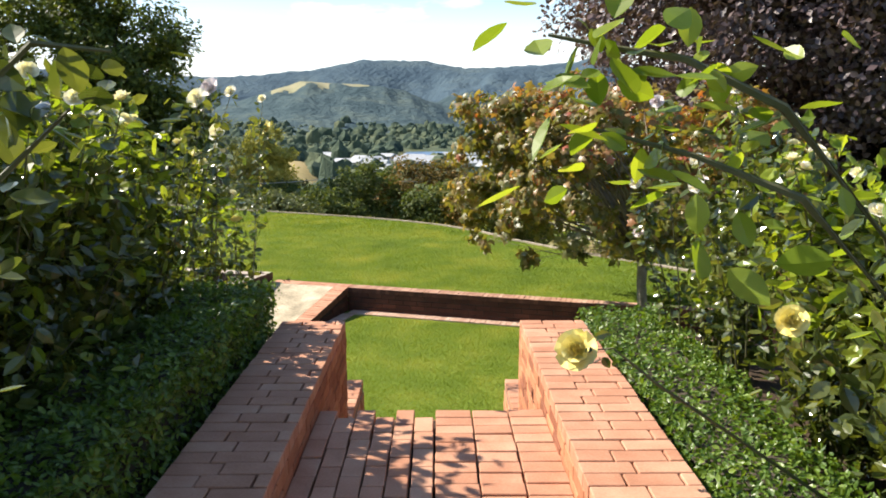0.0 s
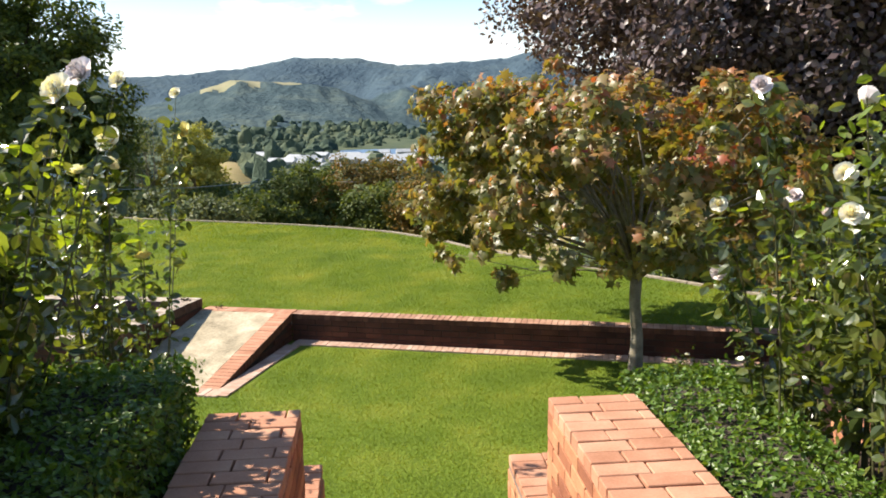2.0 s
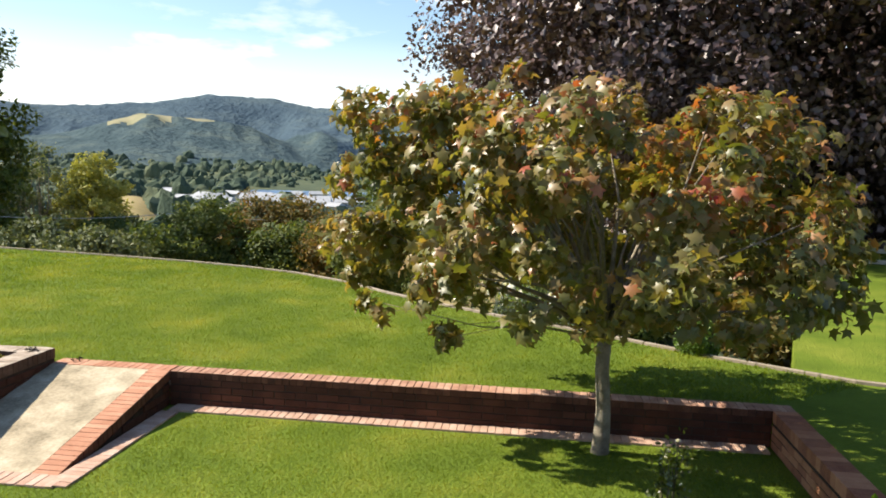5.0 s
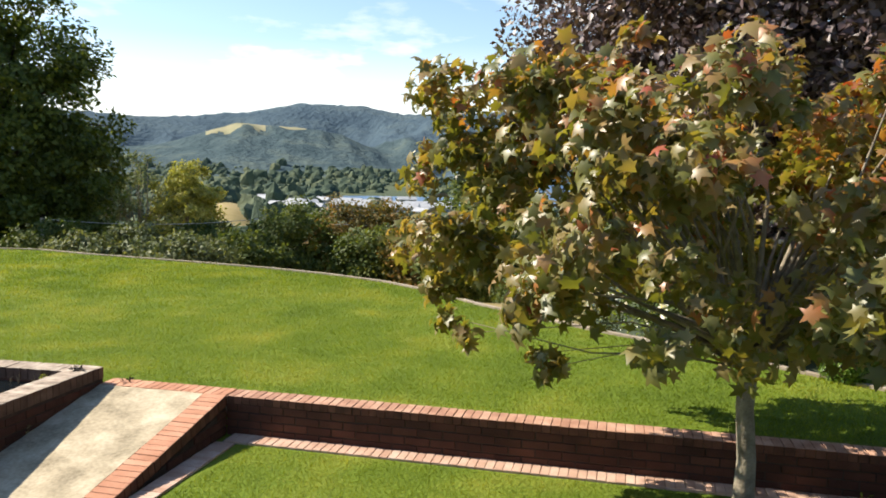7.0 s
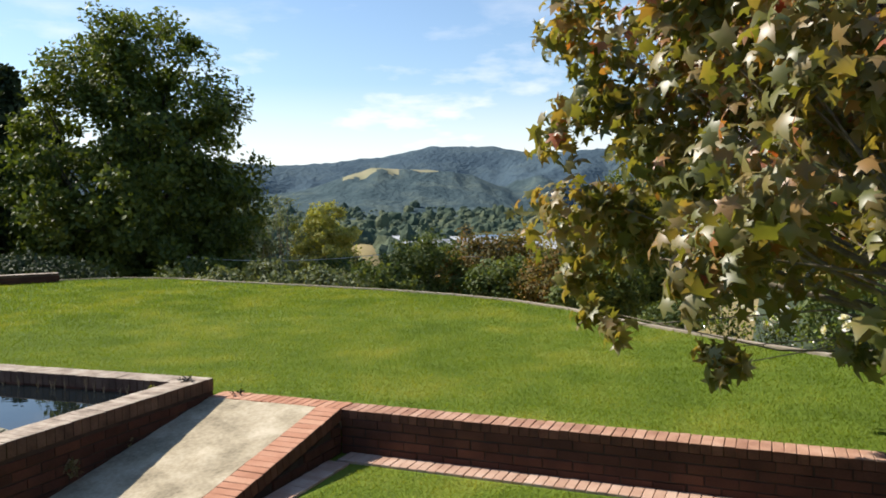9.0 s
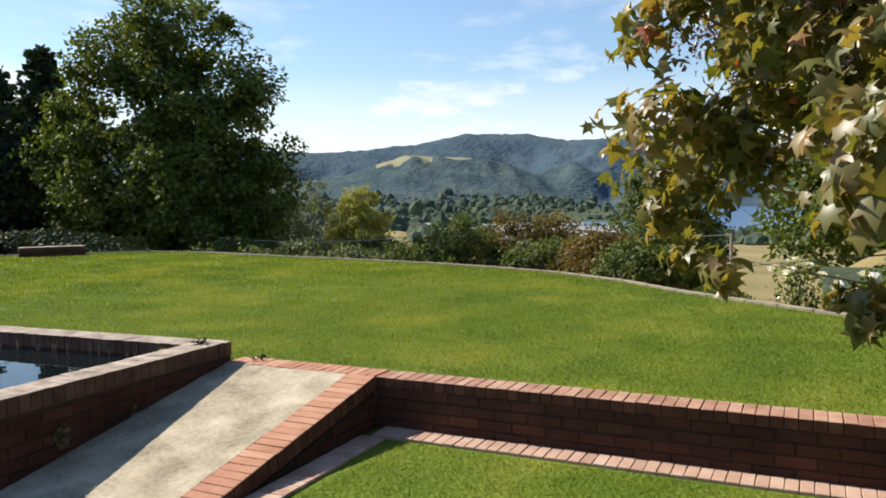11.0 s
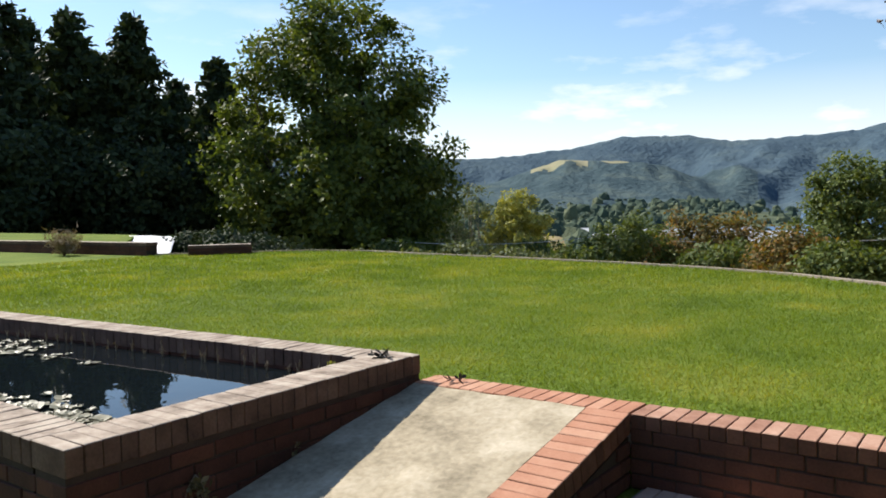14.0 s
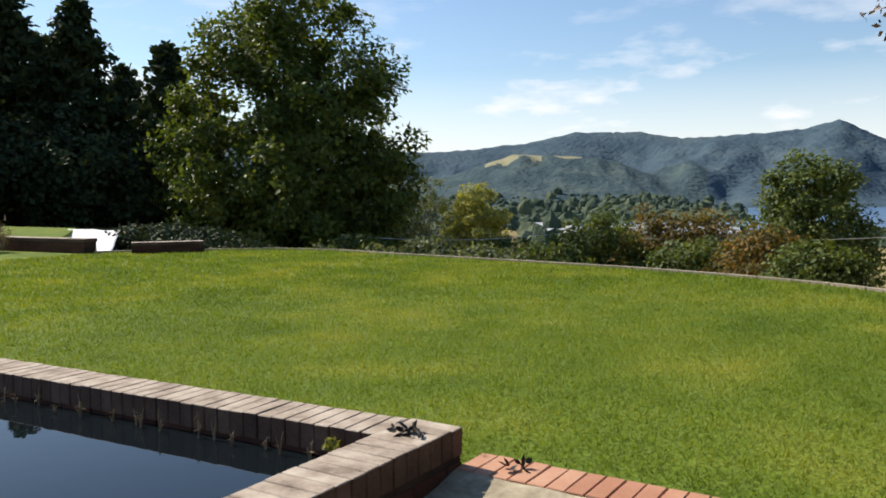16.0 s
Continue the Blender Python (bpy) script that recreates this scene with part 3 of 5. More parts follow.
for i, (x, y, h, r) in enumerate(((6, 44, 9, 6), (14, 46, 10, 6.5), (22, 42, 10, 6.5), (30, 36, 11, 7), (36, 26, 11, 7))):
    broadleaf("backing_tree", x, y, land(x, y), h, (r, r, h * 0.48), "dark tree standing behind the copper beeches", "tree", M_OAK, M_BARK_DARK, 150, 70, 0.45, 90 + i, 0.0, 0.3, 1.4, limbs=8, group="backing trees")

# shrubs below the lawn's edge
for i, (a, d, el, w, m, lab) in enumerate((
        (22.9, 40, -1.2, 2.6, M_SHRUB, "rounded dark green shrub below the lawn"), (18.3, 42, -0.9, 2.2, M_RUSSET, "russet and green shrub below the lawn"),
        (14.8, 42, -0.9, 2.4, M_RUSSET, "brown tinged shrub below the lawn"), (11.6, 36, -2.2, 2.0, M_RUSSET, "russet shrub below the lawn"),
        (20.5, 44, -1.6, 2.3, M_SHRUB, "dense green shrub below the lawn"), (29.2, 44, -2.2, 2.2, M_SHRUB, "dark green shrub below the lawn"), (9.0, 33, -3.0, 1.8, M_SHRUB, "green shrub below the lawn"),
        (33.0, 36, -3.0, 2.6, M_SAGE, "grey green shrub at the slope"), (36.5, 36, -3.0, 2.4, M_SAGE, "grey green shrub at the slope"), (30.3, 33, -3.6, 2.0, M_SAGE, "sage coloured shrub at the slope"),
        (26.3, 36, -3.4, 1.8, M_SHRUB, "low green shrub at the slope"), (39.5, 40, -2.4, 2.4, M_SHRUB, "green shrub under the large tree"), (16.5, 38, -2.6, 2.0, M_SHRUB, "green shrub at the slope"))):
    x, y, z = place(a, d)
    top = 1.45 + d * math.tan(radians(el))
    h = top - z
    broadleaf("shrub", x, y, z, h, (w, w, h * 0.47), lab, "shrub", m, M_BARK_DARK, 110, 90, 0.22, 100 + i, 0.03, 0.1, 0.7, limbs=14, inner=0.3, group="shrubs below the lawn")

for i, (x, y, hh, r, m) in enumerate(((5.6, 5.6, 0.9, 0.7, M_SHRUB), (7.0, 8.0, 1.2, 0.9, M_RUSSET), (4.4, 7.6, 1.0, 0.9, M_SHRUB), (7.2, 4.8, 0.7, 0.6, M_RUSSET), (8.2, 11.5, 1.5, 1.2, M_SHRUB), (5.6, 11.0, 1.3, 1.2, M_SHRUB))):
    broadleaf("border_shrub", x, y, -0.14, hh, (r, r, hh * 0.48), "low leafy shrub in the border beyond the lawn", "shrub", m, M_BARK_DARK, 60, 60, 0.10, 170 + i, 0.0, 0.03, 0.3, limbs=8, group="border shrubs")
# added shrubs in needle colour stand in for the darkness below the conifers
for i, (a, d, hh, r) in enumerate(((48.8, 25, 0.75, 1.4), (51.8, 26, 0.8, 1.4))):
    x, y, z = place(a, d)
    broadleaf("dark_fill_shrub", x, y, z, hh - z - 0.3, (r, r, (hh - z - 0.3) * 0.48), "added shrub filling the darkness at the foot of the conifers", "shrub", M_CONIFER, M_BARK_DARK, 90, 80, 0.16, 180 + i, 0.0, 0.05, 0.5, limbs=8, group="dark shrubs")
wx, wy, wz = place(30.6, 95)
broadleaf("willow_tree", wx, wy, wz, 3.6 - wz, (4.7, 4.7, 0.47 * (3.4 - wz)), "pale yellow green willow tree", "tree", M_WILLOW, M_BARK, 240, 130, 0.40, 141, 0.05, 0.3, 1.0, limbs=20)
for i, (a, e, w) in enumerate(((33.8, 1.7, 5.0), (36.0, 1.3, 4.4), (38.0, 1.3, 4.0))):
    x, y, z = place(a, 95)
    h = 1.45 + 95 * math.tan(radians(e)) - z
    broadleaf("thin_tree", x, y, z, h, (w, w, h * 0.42), "sparse grey green tree with bare limbs", "tree", M_SAGE, M_BARK, 130, 55, 0.36, 150 + i, 0.14, 0.28, 1.1, limbs=45, group="sparse trees")
x, y, z = place(8.3, 95)
h = 1.45 + 95 * math.tan(radians(3.2)) - z
broadleaf("round_tree", x, y, z, h, (6.4, 6.4, h * 0.46), "broad rounded green tree on the slope", "tree", M_SHRUB, M_BARK_DARK, 330, 100, 0.5, 160, 0.04, 0.4, 1.4, limbs=30)
x, y, z = place(4.6, 60)
broadleaf("slope_tree", x, y, z, 3.6, (3.0, 3.0, 1.7), "small dark green tree on the slope", "tree", M_SHRUB, M_BARK_DARK, 120, 80, 0.3, 161, 0.04, 0.15, 0.8)

# ---------------------------------------------------------------- lawns
EDGE = [(-40, 5.2), (-30, 5.6), (-22, 6.2), (-16.5, 6.6), (-14.2, 7.0), (-13.0, 8.2), (-11.6, 9.4), (-10, 9.6), (-8.4, 9.25), (-5.6, 8.85), (-3.6, 8.5), (-2.2, 8.1), (-0.9, 7.55), (0.3, 6.7), (1.2, 5.75), (2.1, 5.0), (3.2, 4.15),
        (4.5, 3.3), (6.0, 2.15), (7.4, 1.3), (9.5, 0.7), (14, 0.2), (22, 0.2)]
UP = 0.37
SIDE = [(6.9, 1.75), (8.4, 0.4), (50, 0.21), (50, 34), (10.5, 34), (9.6, 16), (8.4, 7)]
POND_A, POND_B = (-1.34, 0.06), (-8.2, -0.38)


def lawn_sheet(name, outline, z, label, deep=0.5):
    return prism(name, outline, z - deep, z, M_LAWN, label, "lawn")


lawn_sheet("ground_upper_lawn", [POND_B, POND_A, (-1.34, 0.22), (6.36, 0.22), (6.36, -7.0), (22, -7.0)] + EDGE[::-1] + [(-40, -0.38)], UP, "mown green lawn of the upper terrace", 3.0)
lawn_sheet("ground_lower_lawn", [(-12, -7.5), (6.2, -7.5), (6.2, 0.05), (-1.36, 0.05), (-1.36, -2.0), (-12, -2.0)], 0.0, "mown green sunken lawn")


prism("ground_side_lawn", SIDE, -0.6, UP - 0.05, M_LAWN, "sunlit lawn running under the copper beeches", "lawn")
prism("ground_far_lawn", [(-44, 6.3), (-17.6, 8.4), (-24, 13), (-44, 13)], -0.6, UP + 0.12, M_LAWN, "lawn behind the boundary wall", "lawn")

prism("border_bed", [(3.0, 5.0), (6.2, 2.5), (8.3, 7), (9.5, 16), (3.0, 16)], -0.6, -0.12, M_SCRUB, "dry brown border beyond the lawn edge", "flower bed")


def inside(px, py, poly):
    c = np.zeros(len(px), bool)
    j = len(poly) - 1
    for i in range(len(poly)):
        (xi, yi), (xj, yj) = poly[i], poly[j]
        c ^= ((yi > py) != (yj > py)) & (px < (xj - xi) * (py - yi) / (yj - yi + 1e-12) + xi)
        j = i
    return c


def grass(name, outline, n, z, rng, near, label):
    """Blades, thicker on the ground towards the point near."""
    xs, ys = [p[0] for p in outline], [p[1] for p in outline]
    P = np.zeros((0, 2))
    while len(P) < n:
        q = np.stack([rng.uniform(min(xs), max(xs), n * 2), rng.uniform(min(ys), max(ys), n * 2)], 1)
        d = np.hypot(q[:, 0] - near[0], q[:, 1] - near[1])
        q = q[inside(q[:, 0], q[:, 1], outline) & (rng.random(len(q)) < np.clip((3.2 / np.maximum(d, 0.5)) ** 1.5, 0.04, 1))]
        P = np.concatenate([P, q])
    P = P[:n]
    d = np.hypot(P[:, 0] - near[0], P[:, 1] - near[1])
    h = rng.uniform(0.012, 0.034, n) * np.clip(d / 5, 1, 1.5)
    w = rng.uniform(0.002, 0.004, n) * np.clip(d / 3.2, 1, 5)
    a = rng.uniform(0, 2 * math.pi, n)
    lean = rng.normal(size=(n, 2)) * 0.018
    z0 = np.full(n, z - 0.002)
    V = np.stack([np.stack([P[:, 0] - w * np.cos(a), P[:, 1] - w * np.sin(a), z0], 1), np.stack([P[:, 0] + w * np.cos(a), P[:, 1] + w * np.sin(a), z0], 1),
                  np.stack([P[:, 0] + lean[:, 0], P[:, 1] + lean[:, 1], z0 + h], 1)], 1).reshape(-1, 3)
    F = np.arange(3 * n).reshape(-1, 3)
    tagged(mesh_from(name, V.tolist(), F.tolist(), M_GRASS), label, "grass", "", "stuff")


GR = np.random.default_rng(3)
grass("grass", [(-14, -0.1), (-8.2, -0.36), POND_A, (-1.3, 0.25), (6.2, 0.25), (7.5, 1.2)] + EDGE[-4:4:-1] + [(-14, 6.6)], 230000, UP, GR, (-1.0, 0.0), "short green lawn grass on the upper terrace")
grass("grass", [(-2.6, -4.6), (6.1, -4.6), (6.1, -0.24), (0.34, -0.24), (0.2, -2.2), (-2.6, -2.42)], 110000, 0.0, GR, (1.2, -1.8), "short green grass of the sunken lawn")

# ---------------------------------------------------------------- masonry
PITCH = 0.077


def coping(m, length, depth, ztop, parent, mat, height=0.112, y0=0.0, pitch=PITCH, start=0.0):
    n = int(round((length - start) / pitch))
    p = (length - start) / n
    for i in range(n):
        brick(m, start + (i + 0.5) * p, y0 + depth / 2, ztop - height / 2, p - 0.004, depth, height, mat, parent, 0.0014)


def courses(m, length, z0, z1, parent, mat, y=0.0, blen=0.23, h=0.066, x0=0.0, joint=0.010):
    z, k = z0, 0
    while z + h <= z1 + 0.012:
        x = x0 - (blen / 2 if k % 2 else 0)
        while x < length - 0.02:
            a, b = max(x, x0), min(x + blen - joint, length)
            if b - a > 0.03:
                brick(m, (a + b) / 2, y + 0.05, z + h / 2, b - a, 0.1, h, mat, parent)
            x += blen
        z, k = z + h + joint, k + 1


def wall_core(name, a, b, depth, z0, z1, label, mat=M_MORTAR_DARK, inset=0.008):
    m, length = run_frame(a, b)
    bm = box(0.004, length - 0.004, inset, depth - inset, z0, z1)
    bmesh.ops.transform(bm, matrix=m, verts=bm.verts[:])
    ob = part(name, bm, mat, None)
    return tagged(ob, label, "wall", "", "structure"), m, length


# retaining wall of the upper lawn, and its return
w_ret, m_ret, l_ret = wall_core("wall_retaining", (0, 0), (6.15, 0), 0.23, -0.3, UP - 0.008, "low dark red brick retaining wall with brick coping")
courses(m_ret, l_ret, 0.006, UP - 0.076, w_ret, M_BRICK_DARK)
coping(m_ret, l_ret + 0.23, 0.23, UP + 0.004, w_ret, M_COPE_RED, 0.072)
w_retr, m_rr, l_rr = wall_core("wall_return", (6.15, -0.01), (6.15, -6.0), 0.23, -0.3, UP - 0.008, "low brick return wall beside the sunken lawn")
courses(m_rr, l_rr, 0.012, UP - 0.118, w_retr, M_BRICK)
coping(m_rr, l_rr, 0.23, UP + 0.004, w_retr, M_BRICK, pitch=0.11)

# brick strip at the foot of the wall and of the ramp
strip = tagged(part("paving_strip", box(0.06, 6.1, -0.20, 0.02, -0.1, 0.008), M_MORTAR, None), "brick mowing strip at the foot of the wall", "paving", "", "structure")
coping(pose(0.08, -0.205, 0), 6.02, 0.21, 0.022, strip, M_SILL, 0.05)

# ramp: concrete slab, brick border, brick sill
RX0, RX1, RY0 = -1.34, 0.0, -2.02
slope = math.atan2(UP, -RY0)
m_ramp = pose(0, RY0, 0.0, math.degrees(slope))
ramp_len = math.hypot(UP, RY0)
NX, NY = 26, 36
rv, rf = [], []
for j in range(NY + 1):
    for i in range(NX + 1):
        x, s = RX0 + (RX1 - 0.24 - RX0) * i / NX, ramp_len * j / NY
        rv.append(tuple(m_ramp @ Vector((x, s, 0.006 * noise.noise(Vector((x * 6, s * 6, 0)))))))
for j in range(NY):
    for i in range(NX):
        rf.append((j * (NX + 1) + i, j * (NX + 1) + i + 1, (j + 1) * (NX + 1) + i + 1, (j + 1) * (NX + 1) + i))
ramp = tagged(mesh_from("ramp", rv, rf, M_CONCRETE, smooth=True), "worn pale concrete ramp between the lawns", "ramp", "", "structure")
bm = bmesh.new()
prof = [(RY0, -0.3), (0.0, -0.3), (0.0, UP - 0.115), (RY0, -0.115)]
for x in (RX0, RX1 - 0.010):
    for y, z in prof:
        bm.verts.new((x, y, z))
bm.verts.ensure_lookup_table()
for i in range(4):
    j = (i + 1) % 4
    bm.faces.new([bm.verts[k] for k in (i, j, 4 + j, 4 + i)])
bm.faces.new([bm.verts[k] for k in (3, 2, 1, 0)])
bm.faces.new([bm.verts[k] for k in (4, 5, 6, 7)])
core = part("ramp_core", bm, M_MORTAR_DARK, ramp)
nb = int(ramp_len / PITCH)
for i in range(nb):
    brick(m_ramp, -0.118, (i + 0.5) * ramp_len / nb, -0.046, 0.232, ramp_len / nb - 0.005, 0.105, M_EDGE, ramp, 0.0014)
for k in range(3):
    zc = 0.05 + 0.076 * k
    y = RY0 + (zc + 0.14) / math.tan(slope)
    while y < -0.03:
        e = min(y + 0.22, -0.01)
        if e - y > 0.05:
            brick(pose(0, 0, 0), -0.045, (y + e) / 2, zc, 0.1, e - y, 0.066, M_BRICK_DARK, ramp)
        y += 0.23
sill = tagged(part("paving_sill", box(-8.0, 0.02, RY0 - 0.235, RY0 + 0.0, -0.1, 0.006), M_MORTAR, None), "brick edging across the foot of the ramp and pond", "paving", "", "structure")
coping(pose(-3.4, RY0 - 0.232, 0), 3.5, 0.225, 0.02, sill, M_SILL, 0.05)
side = tagged(part("paving_side", box(0.01, 0.20, RY0 - 0.2, -0.21, -0.1, 0.006), M_MORTAR, None), "pale mowing strip beside the ramp", "paving", "", "structure")
coping(pose(0.205, RY0 - 0.2, 0, 0, 0, 90), 1.98, 0.19, 0.02, side, M_SILL, 0.05)
top_row = tagged(part("paving_top", box(RX0, 0.0, 0.008, 0.222, 0.2, UP - 0.05), M_MORTAR, None), "brick edging across the head of the ramp", "paving", "", "structure")
coping(pose(RX0, 0.0, 0), 1.335, 0.226, UP + 0.006, top_row, M_BRICK_PALE, 0.05)

# pond
PZ = 0.53
PN = -2.12


def pond_wall(name, a, b, zfoot, mat_c, with_faces=True):
    ob, m, length = wall_core(name, a, b, 0.235, -0.2, PZ - 0.010, "raised pond wall of dark shaded brick with pale sunlit, worn coping")
    if with_faces:
        courses(m, length, zfoot, PZ - 0.118, ob, mat_c)
    return ob, m, length


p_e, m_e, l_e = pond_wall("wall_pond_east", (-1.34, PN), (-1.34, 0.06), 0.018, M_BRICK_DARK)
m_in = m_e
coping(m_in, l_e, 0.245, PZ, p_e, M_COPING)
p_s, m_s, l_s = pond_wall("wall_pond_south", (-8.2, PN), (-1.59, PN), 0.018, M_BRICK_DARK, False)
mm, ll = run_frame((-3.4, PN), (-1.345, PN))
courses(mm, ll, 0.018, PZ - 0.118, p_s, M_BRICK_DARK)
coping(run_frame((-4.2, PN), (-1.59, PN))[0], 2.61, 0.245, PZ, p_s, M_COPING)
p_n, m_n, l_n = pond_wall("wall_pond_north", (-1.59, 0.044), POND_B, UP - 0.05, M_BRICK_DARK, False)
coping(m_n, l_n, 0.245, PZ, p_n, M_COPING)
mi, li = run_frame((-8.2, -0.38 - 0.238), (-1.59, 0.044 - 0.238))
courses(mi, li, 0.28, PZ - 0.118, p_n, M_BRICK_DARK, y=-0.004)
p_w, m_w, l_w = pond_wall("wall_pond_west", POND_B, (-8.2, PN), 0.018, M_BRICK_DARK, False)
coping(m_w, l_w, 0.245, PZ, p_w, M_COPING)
tagged(part("pond_floor", box(-8.1, -1.5, PN + 0.1, -0.1, -0.15, -0.05), M_SOIL, None), "muddy pond bottom", "pond floor", "", "structure")
tagged(mesh_from("water_pond", [(-8.1, PN + 0.15, 0.40), (-1.48, PN + 0.15, 0.40), (-1.48, -0.1, 0.40), (-8.1, -0.5, 0.40)], [(0, 1, 2, 3)], M_POND), "still dark pond water", "water", "", "structure")


def lily_patch(n, cx, cy, sx, sy, seed):
    rng = random.Random(seed)
    for i in range(n):
        x, y = cx + rng.gauss(0, sx), cy + rng.gauss(0, sy)
        if not (-7.9 < x < -1.66 and PN + 0.30 < y < -0.30 + 0.07 * (x + 1.6)):
            continue
        r = rng.uniform(0.016, 0.05)
        a0, V = rng.uniform(0, 6.28), [(0, 0, 0)]
        for k in range(11):
            w = a0 + 0.25 + (6.28 - 0.5) * k / 10
            V.append((r * math.cos(w), r * math.sin(w), rng.uniform(0, 0.012)))
        V += [(p[0], p[1], p[2] - 0.003) for p in V]
        F = [(0, k, k + 1) for k in range(1, 11)] + [(12, 12 + k + 1, 12 + k) for k in range(1, 11)] + [(k, 12 + k, 13 + k, k + 1) for k in range(1, 11)]
        ob = mesh_from("lily_pad", V, F, M_PAD)
        ob.location = (x, y, 0.404 + 0.0012 * (i % 6))
        tagged(ob, "floating lily pad, olive and browning, on the pond", "lily pad", "lily pads")


lily_patch(200, -2.35, -1.68, 0.40, 0.11, 1)
lily_patch(100, -4.9, -0.75, 0.6, 0.12, 2)
lily_patch(30, -6.4, -1.0, 0.6, 0.22, 3)


def tuft(name, x, y, z, n, r, h, mat, label, category, seed, leaf=0.05, form=OVAL, hang=False):
    """A small plant: thin stems with leaves about them."""
    rng = np.random.default_rng(seed)
    ob = empty(name, x, y, z, label, category)
    ch = []
    tips = []
    for i in range(max(3, n // 12)):
        a, s = rng.uniform(0, 6.28), r * math.sqrt(rng.random())
        tip = Vector((s * math.cos(a), s * math.sin(a), (-1 if hang else 1) * h * rng.uniform(0.4, 1.0)))
        ch.append(tube([(0, 0, -0.01), tip * 0.5 + Vector((0, 0, 0.05 * h)), tip], [0.004, 0.003, 0.0015], 4))
        tips.append(tip)
    V, F = arrays(ch)
    mesh_from("stem", V, F, M_DRY, ob)
    T = np.array([tips[i % len(tips)] for i in range(n)]) * rng.uniform(0.35, 1.0, (n, 1)) + rng.normal(size=(n, 3)) * r * 0.12
    V, F = leaves(T, leaf, form, rng, 0.4)
    mesh_from("foliage", V, F, mat, ob)
    return ob


reed_rng = random.Random(17)
for i in range(42):
    x = -1.85 - 0.135 * i + reed_rng.uniform(-0.05, 0.05)
    tuft("reed_tuft", x, -0.235 + 0.064 * (x + 1.6) - reed_rng.uniform(0, 0.04), 0.40, 9, 0.018, reed_rng.uniform(0.05, 0.12), M_DRY, "short dead stems along the pond wall", "pond plant", 200 + i, 0.03, NEEDLE)
tuft("wall_weed", -1.335, -1.55, 0.28, 70, 0.09, 0.13, M_MOSS, "dry weed growing from the pond wall", "weed", 230, 0.035, hang=True)
tuft("wall_weed", -1.335, -0.95, 0.27, 30, 0.05, 0.07, M_MOSS, "dry weed growing from the pond wall", "weed", 231, 0.03, hang=True)
tuft("wall_weed", -1.75, -0.24, 0.42, 40, 0.05, 0.10, M_WILLOW, "yellow green weed inside the pond corner", "weed", 232, 0.035)
rng = np.random.default_rng(240)
for (x, y, z, n, s) in ((-1.47, -0.13, PZ, 26, 0.035), (-1.12, 0.12, UP + 0.006, 10, 0.02)):
    P = np.array([x, y, z + 0.012]) + rng.normal(size=(n, 3)) * np.array([s, s, 0.008])
    P[:, 2] = np.maximum(P[:, 2], z + 0.004)
    V, F = leaves(P, 0.05, OVAL, rng, 0.5)
    tagged(mesh_from("dead_leaves", V, F, M_DEBRIS), "small heap of wet dead leaves on the brickwork", "leaf litter")

# stair between wing walls
SM = pose(3.446, -6.18, 0, 0, 0, 18)
LAND_Z, HALF, WW, WTOP = 1.42, 0.585, 0.43, 1.59
BACK = -8.0


def stair_local(bm):
    bmesh.ops.transform(bm, matrix=SM, verts=bm.verts[:])
    return bm


for sgn, nm in ((-1, "west"), (1, "east")):
    u0, u1 = (HALF, HALF + WW) if sgn > 0 else (-HALF - WW, -HALF)
    ob = tagged(part("wall_stair_" + nm, stair_local(box(u0 + 0.008, u1 - 0.008, BACK, -0.008, -0.2, WTOP - 0.06), ), M_MORTAR, None),
                "low orange brick wing wall beside the garden steps", "wall", "", "structure")
    n = int(3.9 / 0.108)
    for i in range(n):
        v = -0.002 - (i + 0.5) * 0.108
        cut = 0.215 if i % 2 else 0.15
        for a, b in ((u0, u0 + cut), (u0 + cut, u1 if i % 2 else min(u1, u0 + cut + 0.215)), (u0 + cut + 0.215, u1)):
            if b - a > 0.03:
                brick(SM, (a + b) / 2, v, WTOP - 0.031, b - a - 0.008, 0.100, 0.062, M_BRICK_PALE, ob)
    face = SM @ (pose(-HALF, -3.6, 0, 0, 0, 90) if sgn < 0 else pose(HALF, 0, 0, 0, 0, -90))
    fl = 3.6
    courses(face, fl, 0.78, WTOP - 0.07, ob, M_BRICK)
    endf = SM @ (pose(u1, 0, 0, 0, 0, 180))
    courses(endf, WW, 0.80, WTOP - 0.07, ob, M_BRICK)
    pier = tagged(part("pier_" + nm, stair_local(box(u0 + 0.008, u1 - 0.008, 0.0, 1.162, -0.2, 0.73)), M_MORTAR, None), "low brick pier at the foot of the steps", "pier", "", "structure")
    for i in range(10):
        for a, b in ((u0, u0 + 0.215), (u0 + 0.215, u1)):
            brick(SM, (a + b) / 2, 0.06 + i * 0.1165, 0.762, b - a - 0.008, 0.108, 0.060, M_BRICK_PALE, pier)
    courses(SM @ (pose(-HALF, 0, 0, 0, 0, 90) if sgn < 0 else pose(HALF, 1.17, 0, 0, 0, -90)), 1.17, 0.02, 0.73, pier, M_BRICK)
    courses(SM @ pose(u1, 1.17, 0, 0, 0, 180), WW, 0.02, 0.73, pier, M_BRICK)

landing = tagged(part("landing", stair_local(box(-HALF, HALF, BACK, -1.24, -0.2, LAND_Z - 0.06)), M_MORTAR_DARK, None), "brick paved landing above the steps", "paving", "", "structure")
v = -1.24
for k in range(20):
    for i in range(3):
        brick(SM, 0.02 + 0.19 * i + (0.095), v - 0.054, LAND_Z - 0.031, 0.182, 0.10, 0.062, M_BRICK_PALE, landing, 0.003)
    v -= 0.108
